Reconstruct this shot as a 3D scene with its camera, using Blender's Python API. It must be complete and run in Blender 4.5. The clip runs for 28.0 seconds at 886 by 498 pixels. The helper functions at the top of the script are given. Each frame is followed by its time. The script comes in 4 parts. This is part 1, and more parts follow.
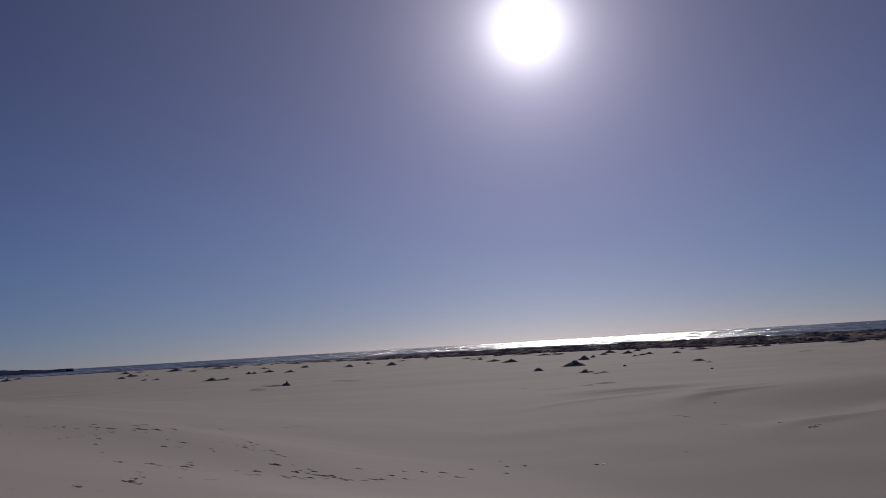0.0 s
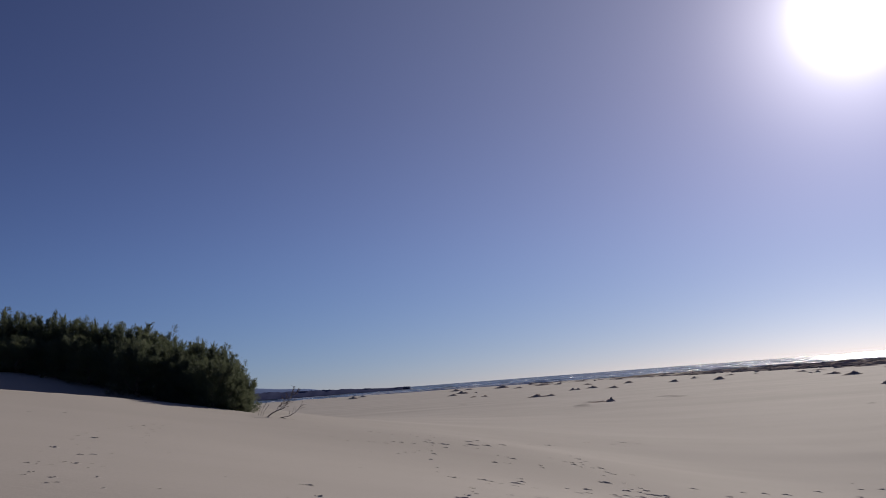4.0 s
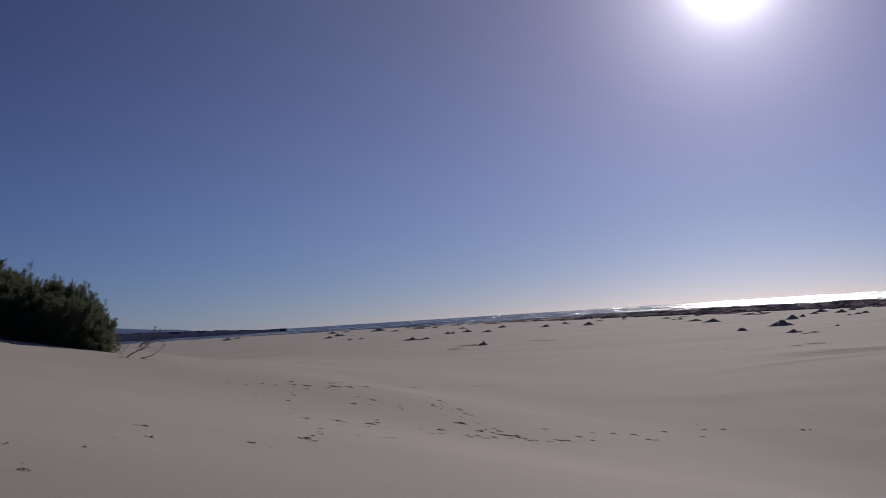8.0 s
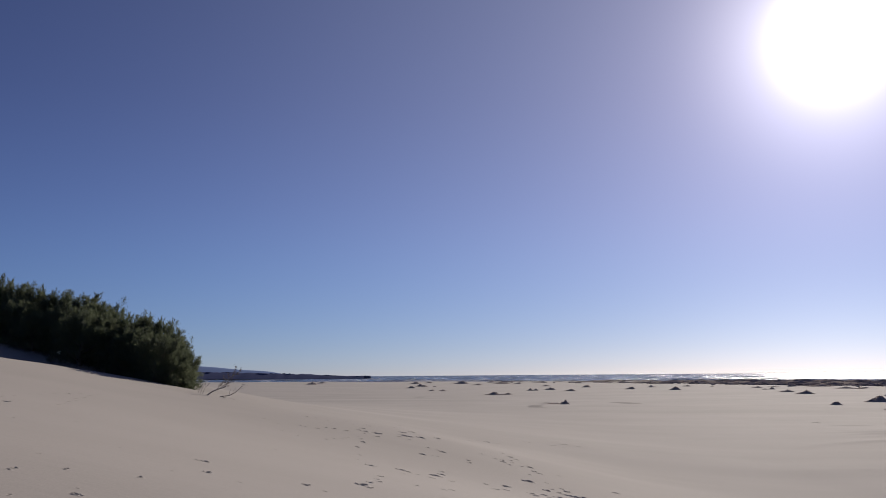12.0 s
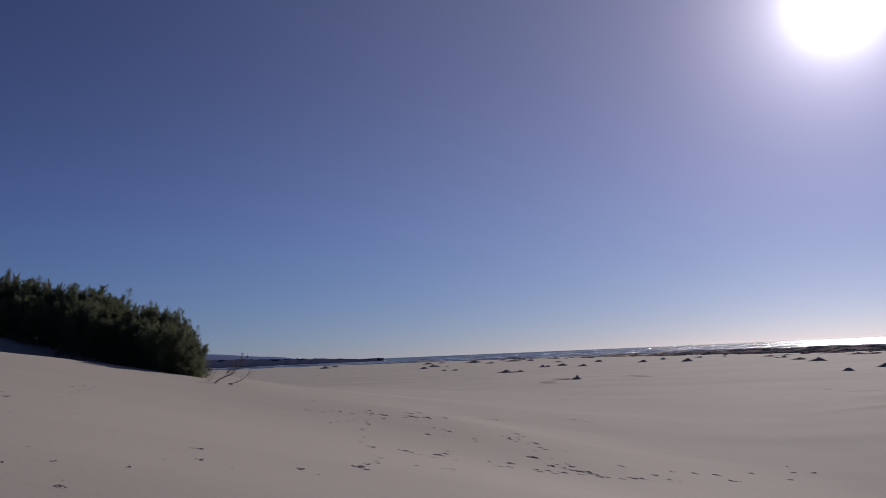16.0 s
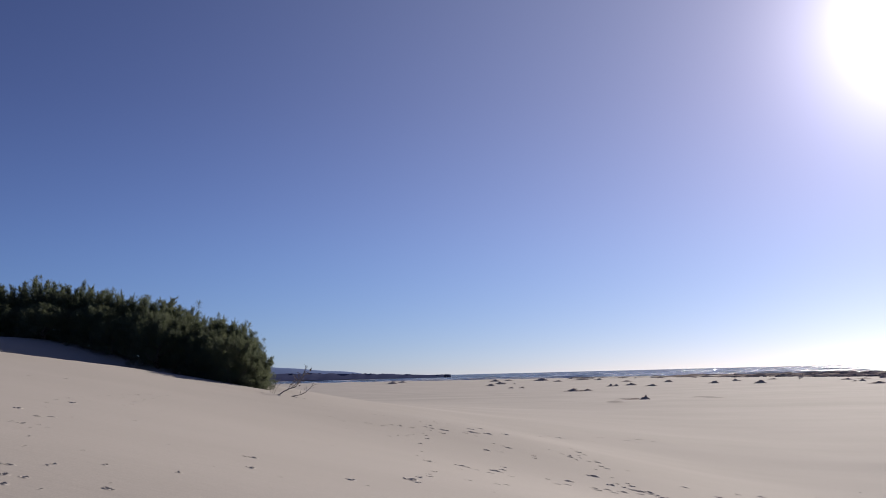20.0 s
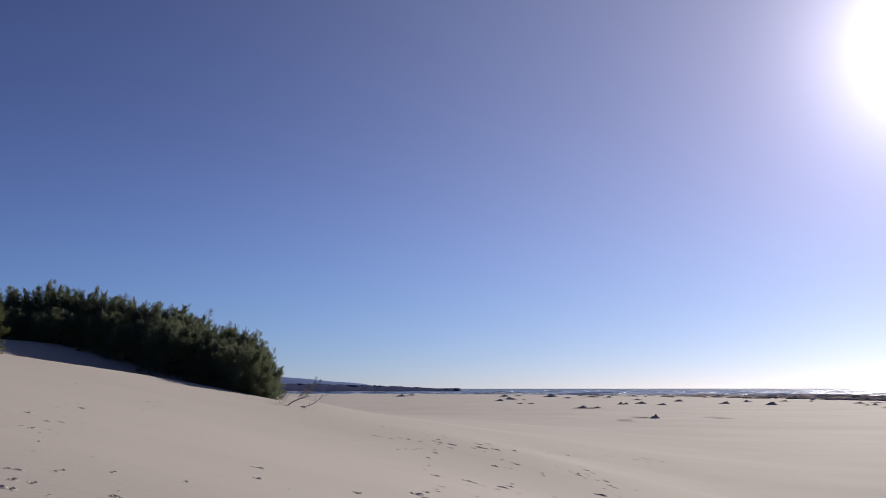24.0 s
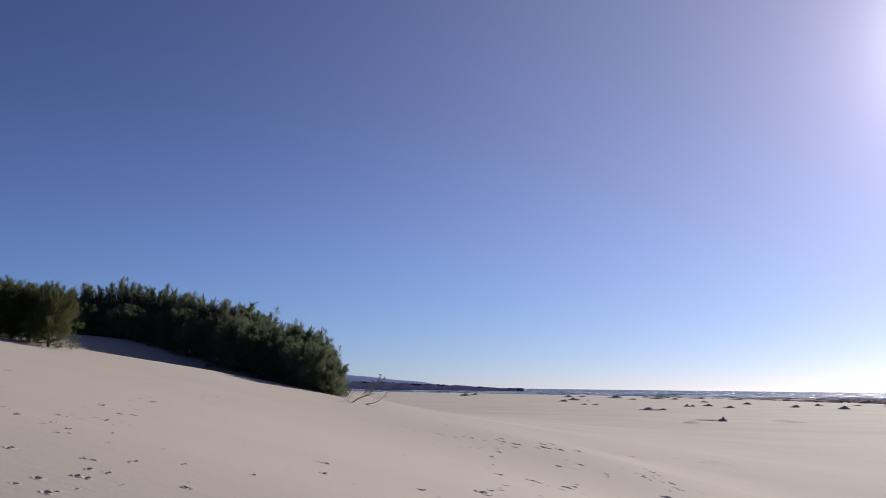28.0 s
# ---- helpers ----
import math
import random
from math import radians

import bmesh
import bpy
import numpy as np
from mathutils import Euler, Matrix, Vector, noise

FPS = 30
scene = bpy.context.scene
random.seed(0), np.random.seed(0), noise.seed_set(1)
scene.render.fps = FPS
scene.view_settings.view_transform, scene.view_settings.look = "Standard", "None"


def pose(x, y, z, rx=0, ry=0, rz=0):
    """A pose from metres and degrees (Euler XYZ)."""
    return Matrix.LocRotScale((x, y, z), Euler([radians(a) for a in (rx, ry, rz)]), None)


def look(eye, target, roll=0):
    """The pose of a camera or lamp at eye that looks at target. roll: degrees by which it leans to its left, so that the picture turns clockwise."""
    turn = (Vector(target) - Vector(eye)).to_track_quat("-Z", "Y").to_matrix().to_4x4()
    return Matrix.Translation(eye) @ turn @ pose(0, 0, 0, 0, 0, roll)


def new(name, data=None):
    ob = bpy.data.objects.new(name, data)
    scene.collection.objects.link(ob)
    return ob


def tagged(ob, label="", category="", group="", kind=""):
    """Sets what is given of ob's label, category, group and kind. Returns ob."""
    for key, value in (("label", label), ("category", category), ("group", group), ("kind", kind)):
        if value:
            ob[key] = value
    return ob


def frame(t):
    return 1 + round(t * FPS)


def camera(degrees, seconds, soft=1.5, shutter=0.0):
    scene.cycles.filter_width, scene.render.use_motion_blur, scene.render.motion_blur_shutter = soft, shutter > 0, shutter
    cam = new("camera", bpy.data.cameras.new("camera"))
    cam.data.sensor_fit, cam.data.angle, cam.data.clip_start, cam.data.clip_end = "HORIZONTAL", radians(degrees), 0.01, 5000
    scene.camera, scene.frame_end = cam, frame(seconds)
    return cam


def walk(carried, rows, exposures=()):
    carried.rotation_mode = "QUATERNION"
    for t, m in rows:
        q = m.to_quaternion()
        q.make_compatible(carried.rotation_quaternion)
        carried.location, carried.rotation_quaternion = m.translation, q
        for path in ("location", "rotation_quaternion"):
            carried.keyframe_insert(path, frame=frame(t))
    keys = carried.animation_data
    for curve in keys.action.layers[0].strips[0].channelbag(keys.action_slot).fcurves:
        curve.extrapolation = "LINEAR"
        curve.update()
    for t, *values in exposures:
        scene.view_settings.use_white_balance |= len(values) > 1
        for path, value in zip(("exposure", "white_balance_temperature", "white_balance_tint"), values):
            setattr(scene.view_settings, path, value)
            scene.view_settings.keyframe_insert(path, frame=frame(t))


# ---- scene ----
cam = camera(49.66, 28.0, soft=0.9)
EYE = 6.0  # the eye stands this far above the sea at the start
PATH = [
    (0.0, pose(0.000, 0.000, 6.000, 95.75, 3.41, -20.91)),
    (0.5, pose(0.015, 0.084, 6.000, 96.28, 4.02, -17.60)),
    (1.0, pose(0.022, 0.112, 5.989, 96.07, 3.33, -14.80)),
    (1.5, pose(0.029, 0.131, 5.984, 96.21, 3.54, -12.81)),
    (2.0, pose(0.024, 0.137, 5.996, 96.12, 2.95, -11.66)),
    (2.5, pose(0.026, 0.182, 5.999, 95.91, 3.06, -9.97)),
    (3.0, pose(0.045, 0.318, 5.997, 96.43, 4.27, -7.42)),
    (3.5, pose(0.038, 0.359, 5.996, 97.55, 4.37, -4.98)),
    (4.0, pose(0.049, 0.408, 5.992, 97.97, 4.33, -1.88)),
    (4.5, pose(0.044, 0.396, 5.988, 98.04, 4.30, -1.63)),
    (6.5, pose(0.046, 0.343, 5.975, 94.96, 5.93, 0.36)),
    (7.0, pose(0.157, 0.342, 5.985, 96.10, 5.17, -0.88)),
    (7.3, pose(0.241, 0.368, 5.964, 99.05, 2.66, -3.57)),
    (7.5, pose(0.297, 0.386, 5.950, 97.71, 5.67, -4.11)),
    (7.7, pose(0.340, 0.386, 5.953, 96.94, 3.57, -5.55)),
    (8.0, pose(0.404, 0.385, 5.958, 94.10, 3.62, -9.16)),
    (8.2, pose(0.434, 0.428, 5.955, 95.28, 3.13, -8.22)),
    (8.5, pose(0.478, 0.492, 5.950, 97.08, 4.37, -1.21)),
    (8.7, pose(0.534, 0.408, 5.948, 96.59, 3.54, 1.32)),
    (9.0, pose(0.619, 0.283, 5.946, 96.33, 2.52, 0.82)),
    (9.5, pose(0.627, 0.288, 5.943, 96.47, 0.97, 1.04)),
    (10.0, pose(0.636, 0.256, 5.963, 95.66, 1.02, 1.11)),
    (10.5, pose(0.637, 0.296, 5.955, 97.39, 1.41, 1.63)),
    (11.0, pose(0.634, 0.281, 5.948, 97.24, 1.74, -0.15)),
    (11.5, pose(0.645, 0.307, 5.940, 97.42, 1.92, -0.60)),
    (12.0, pose(0.636, 0.262, 5.935, 97.47, 0.44, -4.18)),
    (12.5, pose(0.618, 0.237, 5.942, 98.55, -0.05, -4.37)),
    (14.5, pose(0.734, 0.104, 5.945, 96.81, 1.63, -6.41)),
    (14.7, pose(0.767, 0.131, 5.940, 97.06, -1.67, -6.12)),
    (15.0, pose(0.817, 0.172, 5.932, 97.37, -0.41, -4.56)),
    (15.2, pose(0.818, 0.193, 5.926, 97.52, -1.12, -7.23)),
    (15.5, pose(0.819, 0.224, 5.918, 95.16, 1.98, -7.17)),
    (15.7, pose(0.836, 0.240, 5.923, 95.38, 2.67, -5.65)),
    (16.0, pose(0.862, 0.263, 5.930, 96.30, 2.42, -3.42)),
    (16.2, pose(0.893, 0.239, 5.914, 97.08, 3.50, -2.67)),
    (16.5, pose(0.939, 0.204, 5.890, 95.78, 4.02, -2.72)),
    (16.7, pose(0.965, 0.218, 5.887, 98.58, 3.16, -2.90)),
    (17.0, pose(1.004, 0.240, 5.883, 97.83, 3.20, -1.18)),
    (17.2, pose(1.014, 0.242, 5.882, 97.32, 3.30, -0.28)),
    (17.5, pose(1.029, 0.245, 5.880, 96.05, 4.13, 0.13)),
    (18.0, pose(1.033, 0.262, 5.901, 96.82, 1.74, -0.34)),
    (18.5, pose(1.020, 0.269, 5.897, 96.89, 1.28, -0.07)),
    (19.0, pose(1.025, 0.275, 5.892, 96.97, 1.45, 0.54)),
    (19.5, pose(1.026, 0.287, 5.890, 96.91, 1.99, -0.10)),
    (20.0, pose(1.027, 0.273, 5.886, 97.43, 1.44, 0.58)),
    (20.2, pose(1.025, 0.276, 5.882, 97.73, 1.54, 0.99)),
    (20.5, pose(1.022, 0.281, 5.877, 98.26, 1.47, 2.75)),
    (20.7, pose(1.032, 0.267, 5.876, 98.29, 1.96, 3.67)),
    (21.0, pose(1.046, 0.245, 5.874, 97.98, 0.96, 1.27)),
    (21.5, pose(1.035, 0.241, 5.875, 97.83, 0.51, 1.15)),
    (23.5, pose(1.019, 0.316, 5.896, 98.32, 0.32, 0.94)),
    (24.0, pose(1.026, 0.269, 5.900, 98.24, 0.04, 1.14)),
    (24.5, pose(1.041, 0.248, 5.895, 98.35, -0.18, 1.20)),
    (25.0, pose(1.026, 0.268, 5.891, 98.45, 0.11, 1.72)),
    (25.5, pose(1.031, 0.285, 5.892, 98.21, -0.01, 1.91)),
    (26.0, pose(1.021, 0.273, 5.888, 97.86, -0.32, 1.76)),
    (26.5, pose(1.019, 0.314, 5.894, 97.83, -0.50, 1.66)),
    (27.0, pose(1.018, 0.295, 5.897, 97.72, -0.68, 1.48)),
    (27.5, pose(1.023, 0.303, 5.895, 97.93, 0.41, 2.27)),
    (28.0, pose(1.016, 0.269, 5.886, 98.18, -0.67, 4.89)),
]
DARK, LIGHT = (6300, 16), (6480, 12)  # white balance while the sun is in view, and after
EXPOSURES = [(t, e, *(DARK if e < -0.55 else LIGHT)) for t, e in (
    (0.0, -1.37), (1.0, -1.2), (2.0, -1.2), (3.0, -1.0), (4.0, -0.50), (4.5, -0.46), (6.5, -0.2), (7.0, -0.25), (7.5, -0.5), (8.0, -0.95), (8.5, -0.85),
    (9.0, -0.25), (10.0, -0.25), (11.0, -0.2), (12.0, -0.28), (12.5, -0.3), (14.5, -0.6), (15.0, -0.72), (16.0, -0.78), (17.0, -0.15),
    (18.0, -0.02), (20.0, 0.05), (24.0, 0.06), (27.0, 0.08), (28.0, 0.17))]
walk(cam, PATH, EXPOSURES)

# ---- sky, sun ----
SUN_AZ, SUN_EL = radians(27.2), radians(18.3)
SUN_DIR = Vector((math.sin(SUN_AZ) * math.cos(SUN_EL), math.cos(SUN_AZ) * math.cos(SUN_EL), math.sin(SUN_EL)))
world = bpy.data.worlds.new("sky")
scene.world = world
world.use_nodes = True
wn, wl = world.node_tree.nodes, world.node_tree.links
wn.clear()
w_out = wn.new("ShaderNodeOutputWorld")
w_bg = wn.new("ShaderNodeBackground")
w_bg.inputs["Strength"].default_value = 0.1035
w_sky = wn.new("ShaderNodeTexSky")
w_sky.sky_type = "NISHITA"
w_sky.sun_disc = False
w_sky.sun_elevation, w_sky.sun_rotation = SUN_EL, SUN_AZ
w_sky.altitude, w_sky.air_density, w_sky.dust_density, w_sky.ozone_density = 0, 0.55, 0.12, 6.0
# thin haze: violet overhead, paler and bluer low down
w_tc = wn.new("ShaderNodeTexCoord")
w_sep = wn.new("ShaderNodeSeparateXYZ")
wl.new(w_tc.outputs["Generated"], w_sep.inputs[0])
w_high = wn.new("ShaderNodeMapRange")
w_high.inputs["From Min"].default_value, w_high.inputs["From Max"].default_value = -0.02, 0.58
wl.new(w_sep.outputs["Z"], w_high.inputs["Value"])
w_haze = wn.new("ShaderNodeValToRGB")
w_haze.color_ramp.interpolation = "B_SPLINE"
HAZE = ((0.0, (0.62, 0.54, 0.55)), (0.06, (0.66, 0.57, 0.575)), (0.20, (0.83, 0.665, 0.665)), (0.32, (0.90, 0.655, 0.675)), (0.5, (0.875, 0.585, 0.615)), (1.0, (0.83, 0.545, 0.58)))
while len(w_haze.color_ramp.elements) < len(HAZE):
    w_haze.color_ramp.elements.new(0.5)
for stop, (place, colour) in zip(w_haze.color_ramp.elements, HAZE):
    stop.position, stop.color = place, (*colour, 1)
wl.new(w_high.outputs[0], w_haze.inputs[0])
w_tint = wn.new("ShaderNodeMix")
w_tint.data_type, w_tint.blend_type = "RGBA", "MULTIPLY"
w_tint.inputs[0].default_value = 1.0
wl.new(w_sky.outputs[0], w_tint.inputs[6])
wl.new(w_haze.outputs[0], w_tint.inputs[7])
wl.new(w_tint.outputs[2], w_bg.inputs["Color"])
# the blinding disc of the sun and the bright aureole round it
w_dot = wn.new("ShaderNodeVectorMath")
w_dot.operation = "DOT_PRODUCT"
w_dot.inputs[1].default_value = SUN_DIR
wl.new(w_tc.outputs["Generated"], w_dot.inputs[0])
w_max = wn.new("ShaderNodeMath")
w_max.operation = "MAXIMUM"
w_max.inputs[1].default_value = 0.0
wl.new(w_dot.outputs["Value"], w_max.inputs[0])
total = w_bg.outputs[0]
for power, strength, colour in ((1500, 3.0, (1.0, 0.99, 0.97, 1)), (280, 0.9, (1.0, 0.95, 1.0, 1)), (70, 0.22, (1.0, 0.93, 1.0, 1)), (8, 0.172, (0.88, 0.93, 1.0, 1))):
    w_pow = wn.new("ShaderNodeMath")
    w_pow.operation = "POWER"
    w_pow.inputs[1].default_value = power
    wl.new(w_max.outputs[0], w_pow.inputs[0])
    w_mul = wn.new("ShaderNodeMath")
    w_mul.operation = "MULTIPLY"
    w_mul.inputs[1].default_value = strength
    wl.new(w_pow.outputs[0], w_mul.inputs[0])
    w_em = wn.new("ShaderNodeBackground")
    w_em.inputs["Color"].default_value = colour
    wl.new(w_mul.outputs[0], w_em.inputs["Strength"])
    w_add = wn.new("ShaderNodeAddShader")
    wl.new(total, w_add.inputs[0])
    wl.new(w_em.outputs[0], w_add.inputs[1])
    total = w_add.outputs[0]
# white sea haze low down on the sun's side
w_low = wn.new("ShaderNodeMapRange")
w_low.interpolation_type = "SMOOTHSTEP"
w_low.inputs["From Min"].default_value, w_low.inputs["From Max"].default_value = -0.02, 0.13
w_low.inputs["To Min"].default_value, w_low.inputs["To Max"].default_value = 1.0, 0.0
wl.new(w_sep.outputs["Z"], w_low.inputs["Value"])
w_side = wn.new("ShaderNodeVectorMath")
w_side.operation = "DOT_PRODUCT"
w_side.inputs[1].default_value = (math.sin(SUN_AZ), math.cos(SUN_AZ), 0)
wl.new(w_tc.outputs["Generated"], w_side.inputs[0])
w_pow = wn.new("ShaderNodeMath")
w_pow.operation = "POWER"
w_pow.use_clamp = True
w_pow.inputs[1].default_value = 90
wl.new(w_side.outputs["Value"], w_pow.inputs[0])
w_mul = wn.new("ShaderNodeMath")
w_mul.operation = "MULTIPLY"
wl.new(w_low.outputs[0], w_mul.inputs[0])
wl.new(w_pow.outputs[0], w_mul.inputs[1])
w_amount = wn.new("ShaderNodeMath")
w_amount.operation = "MULTIPLY"
w_amount.inputs[1].default_value = 0.15
wl.new(w_mul.outputs[0], w_amount.inputs[0])
w_em = wn.new("ShaderNodeBackground")
w_em.inputs["Color"].default_value = (0.93, 0.96, 1.0, 1)
wl.new(w_amount.outputs[0], w_em.inputs["Strength"])
w_add = wn.new("ShaderNodeAddShader")
wl.new(total, w_add.inputs[0])
wl.new(w_em.outputs[0], w_add.inputs[1])
wl.new(w_add.outputs[0], w_out.inputs["Surface"])

sun_data = bpy.data.lights.new("sun", "SUN")
sun_data.energy, sun_data.angle, sun_data.color = 5.0, radians(0.53), (1.0, 0.92, 0.82)
sun = new("sun", sun_data)
sun.matrix_world = look(SUN_DIR * 100, (0, 0, 0))


# ---- materials ----
def material(name, rough=0.8, metal=0.0):
    m = bpy.data.materials.new(name)
    m.use_nodes = True
    n, l = m.node_tree.nodes, m.node_tree.links
    b = n["Principled BSDF"]
    b.inputs["Roughness"].default_value = rough
    b.inputs["Metallic"].default_value = metal
    return m, n, l, b


def position(n, l, scale=(1, 1, 1)):
    """World-sized coordinates."""
    g = n.new("ShaderNodeNewGeometry")
    mp = n.new("ShaderNodeMapping")
    mp.inputs["Scale"].default_value = scale
    l.new(g.outputs["Position"], mp.inputs["Vector"])
    return mp.outputs[0]


def noise_tex(n, l, vec, scale, detail=4.0, rough=0.5, distort=0.0):
    t = n.new("ShaderNodeTexNoise")
    t.inputs["Scale"].default_value, t.inputs["Detail"].default_value = scale, detail
    t.inputs["Roughness"].default_value, t.inputs["Distortion"].default_value = rough, distort
    l.new(vec, t.inputs["Vector"])
    return t.outputs["Fac"]


def ramp(n, l, fac, stops):
    r = n.new("ShaderNodeValToRGB")
    el = r.color_ramp.elements
    while len(el) < len(stops):
        el.new(0.5)
    for e, (p, col) in zip(el, stops):
        e.position, e.color = p, (*col, 1)
    l.new(fac, r.inputs[0])
    return r.outputs[0]


def mix(n, l, fac, a, b, mode="MIX"):
    x = n.new("ShaderNodeMix")
    x.data_type, x.blend_type = "RGBA", mode
    if isinstance(fac, float):
        x.inputs[0].default_value = fac
    else:
        l.new(fac, x.inputs[0])
    l.new(a, x.inputs[6])
    l.new(b, x.inputs[7])
    return x.outputs[2]


def bump(n, l, b, height, strength, distance, chain=None):
    k = n.new("ShaderNodeBump")
    k.inputs["Strength"].default_value, k.inputs["Distance"].default_value = strength, distance
    l.new(height, k.inputs["Height"])
    if chain is not None:
        l.new(chain, k.inputs["Normal"])
    l.new(k.outputs[0], b.inputs["Normal"])
    return k.outputs[0]


def sand_material():
    m, n, l, b = material("dry_sand", 0.95)
    p = position(n, l)
    streaks = noise_tex(n, l, position(n, l, (0.018, 0.09, 0.05)), 1.0, 6, 0.6, 0.6)
    broad = noise_tex(n, l, p, 0.09, 4, 0.55)
    grain = noise_tex(n, l, p, 60.0, 3, 0.7)
    c1 = ramp(n, l, streaks, [(0.3, SAND_A), (0.5, SAND_B), (0.72, SAND_C)])
    c2 = ramp(n, l, broad, [(0.3, SAND_A), (0.7, SAND_C)])
    c3 = ramp(n, l, grain, [(0.25, (0.86, 0.86, 0.86)), (0.75, (1.0, 1.0, 1.0))])
    l.new(mix(n, l, 1.0, mix(n, l, 0.45, c1, c2), c3, "MULTIPLY"), b.inputs["Base Color"])
    b.inputs["Specular IOR Level"].default_value = 0.15
    k = bump(n, l, b, noise_tex(n, l, position(n, l, (1.2, 5.0, 2.0)), 1.4, 4, 0.55, 0.8), 0.12, 0.03)
    bump(n, l, b, noise_tex(n, l, p, 9.0, 4, 0.6), 0.16, 0.012, k)
    return m


SAND_A, SAND_B, SAND_C = (0.412, 0.368, 0.324), (0.466, 0.418, 0.371), (0.525, 0.477, 0.428)
SAND = sand_material()


def plain_material(name, stops, scale, rough=0.8, bump_scale=None, strength=0.4, distance=0.02, per="island"):
    m, n, l, b = material(name, rough)
    p = position(n, l)
    if rough >= 0.95:
        b.inputs["Specular IOR Level"].default_value = 0.0
    col = ramp(n, l, noise_tex(n, l, p, scale, 4, 0.6), stops)
    if per == "island":
        g = n.new("ShaderNodeNewGeometry")
        col = mix(n, l, 1.0, col, ramp(n, l, g.outputs["Random Per Island"], [(0.0, (0.62, 0.62, 0.62)), (1.0, (1.0, 1.0, 1.0))]), "MULTIPLY")
    l.new(col, b.inputs["Base Color"])
    if bump_scale:
        bump(n, l, b, noise_tex(n, l, p, bump_scale, 4, 0.6), strength, distance)
    return m


def needle_material(name, stops):
    """Green needles that let some light through."""
    m, n, l, b = material(name, 0.6)
    p = position(n, l)
    g = n.new("ShaderNodeNewGeometry")
    col = ramp(n, l, noise_tex(n, l, p, 1.1, 4, 0.6), stops)
    col = mix(n, l, 1.0, col, ramp(n, l, g.outputs["Random Per Island"], [(0.0, (0.6, 0.6, 0.55)), (1.0, (1.0, 1.0, 1.0))]), "MULTIPLY")
    l.new(col, b.inputs["Base Color"])
    b.inputs["Specular IOR Level"].default_value = 0.2
    tr = n.new("ShaderNodeBsdfTranslucent")
    l.new(col, tr.inputs["Color"])
    mx = n.new("ShaderNodeMixShader")
    mx.inputs[0].default_value = 0.55
    l.new(b.outputs[0], mx.inputs[1])
    l.new(tr.outputs[0], mx.inputs[2])
    l.new(mx.outputs[0], n["Material Output"].inputs["Surface"])
    return m


NEEDLES = needle_material("sheoak_needles", [(0.3, (0.125, 0.15, 0.10)), (0.6, (0.165, 0.188, 0.115)), (0.8, (0.22, 0.235, 0.14))])
NEEDLES_PALE = needle_material("sheoak_needles_pale", [(0.3, (0.09, 0.105, 0.045)), (0.6, (0.14, 0.15, 0.065)), (0.8, (0.19, 0.19, 0.085))])
BARK = plain_material("bark", [(0.3, (0.10, 0.08, 0.065)), (0.7, (0.20, 0.165, 0.135))], 14.0, 0.9, 30.0)
DEADWOOD = plain_material("dead_wood", [(0.3, (0.24, 0.22, 0.20)), (0.7, (0.40, 0.37, 0.335))], 18.0, 0.9, 40.0)
GRASS = plain_material("dune_grass", [(0.3, (0.20, 0.155, 0.125)), (0.7, (0.33, 0.27, 0.21))], 2.0, 0.95)
HUMMOCK = plain_material("bound_sand", [(0.3, (0.36, 0.29, 0.25)), (0.5, (0.46, 0.385, 0.335)), (0.7, (0.52, 0.46, 0.405))], 1.3, 0.95, 3.0, 0.6, 0.15, per="")
# distant trees: blue of the air between is put into their base colour
FOREST = plain_material("hazed_forest", [(0.3, (0.085, 0.097, 0.175)), (0.7, (0.11, 0.122, 0.205))], 0.05, 0.95, per="")
# pale blue stands for haze over the bay, painted into the hills
HILLS = plain_material("hazed_hills", [(0.3, (0.21, 0.28, 0.47)), (0.7, (0.23, 0.30, 0.49))], 0.004, 1.0, per="")
FOAM = plain_material("foam", [(0.3, (0.72, 0.74, 0.76)), (0.7, (0.82, 0.83, 0.84))], 0.4, 0.7, 1.0, per="")
SCRUB = plain_material("shore_scrub", [(0.3, (0.21, 0.178, 0.19)), (0.7, (0.37, 0.325, 0.325))], 0.6, 0.95)
SHELL = plain_material("shell_white", [(0.3, (0.72, 0.68, 0.62)), (0.7, (0.84, 0.81, 0.76))], 60.0, 0.45, per="")
STONE = plain_material("stone", [(0.3, (0.10, 0.09, 0.085)), (0.7, (0.2, 0.19, 0.18))], 12.0, 0.8, 30.0, per="")


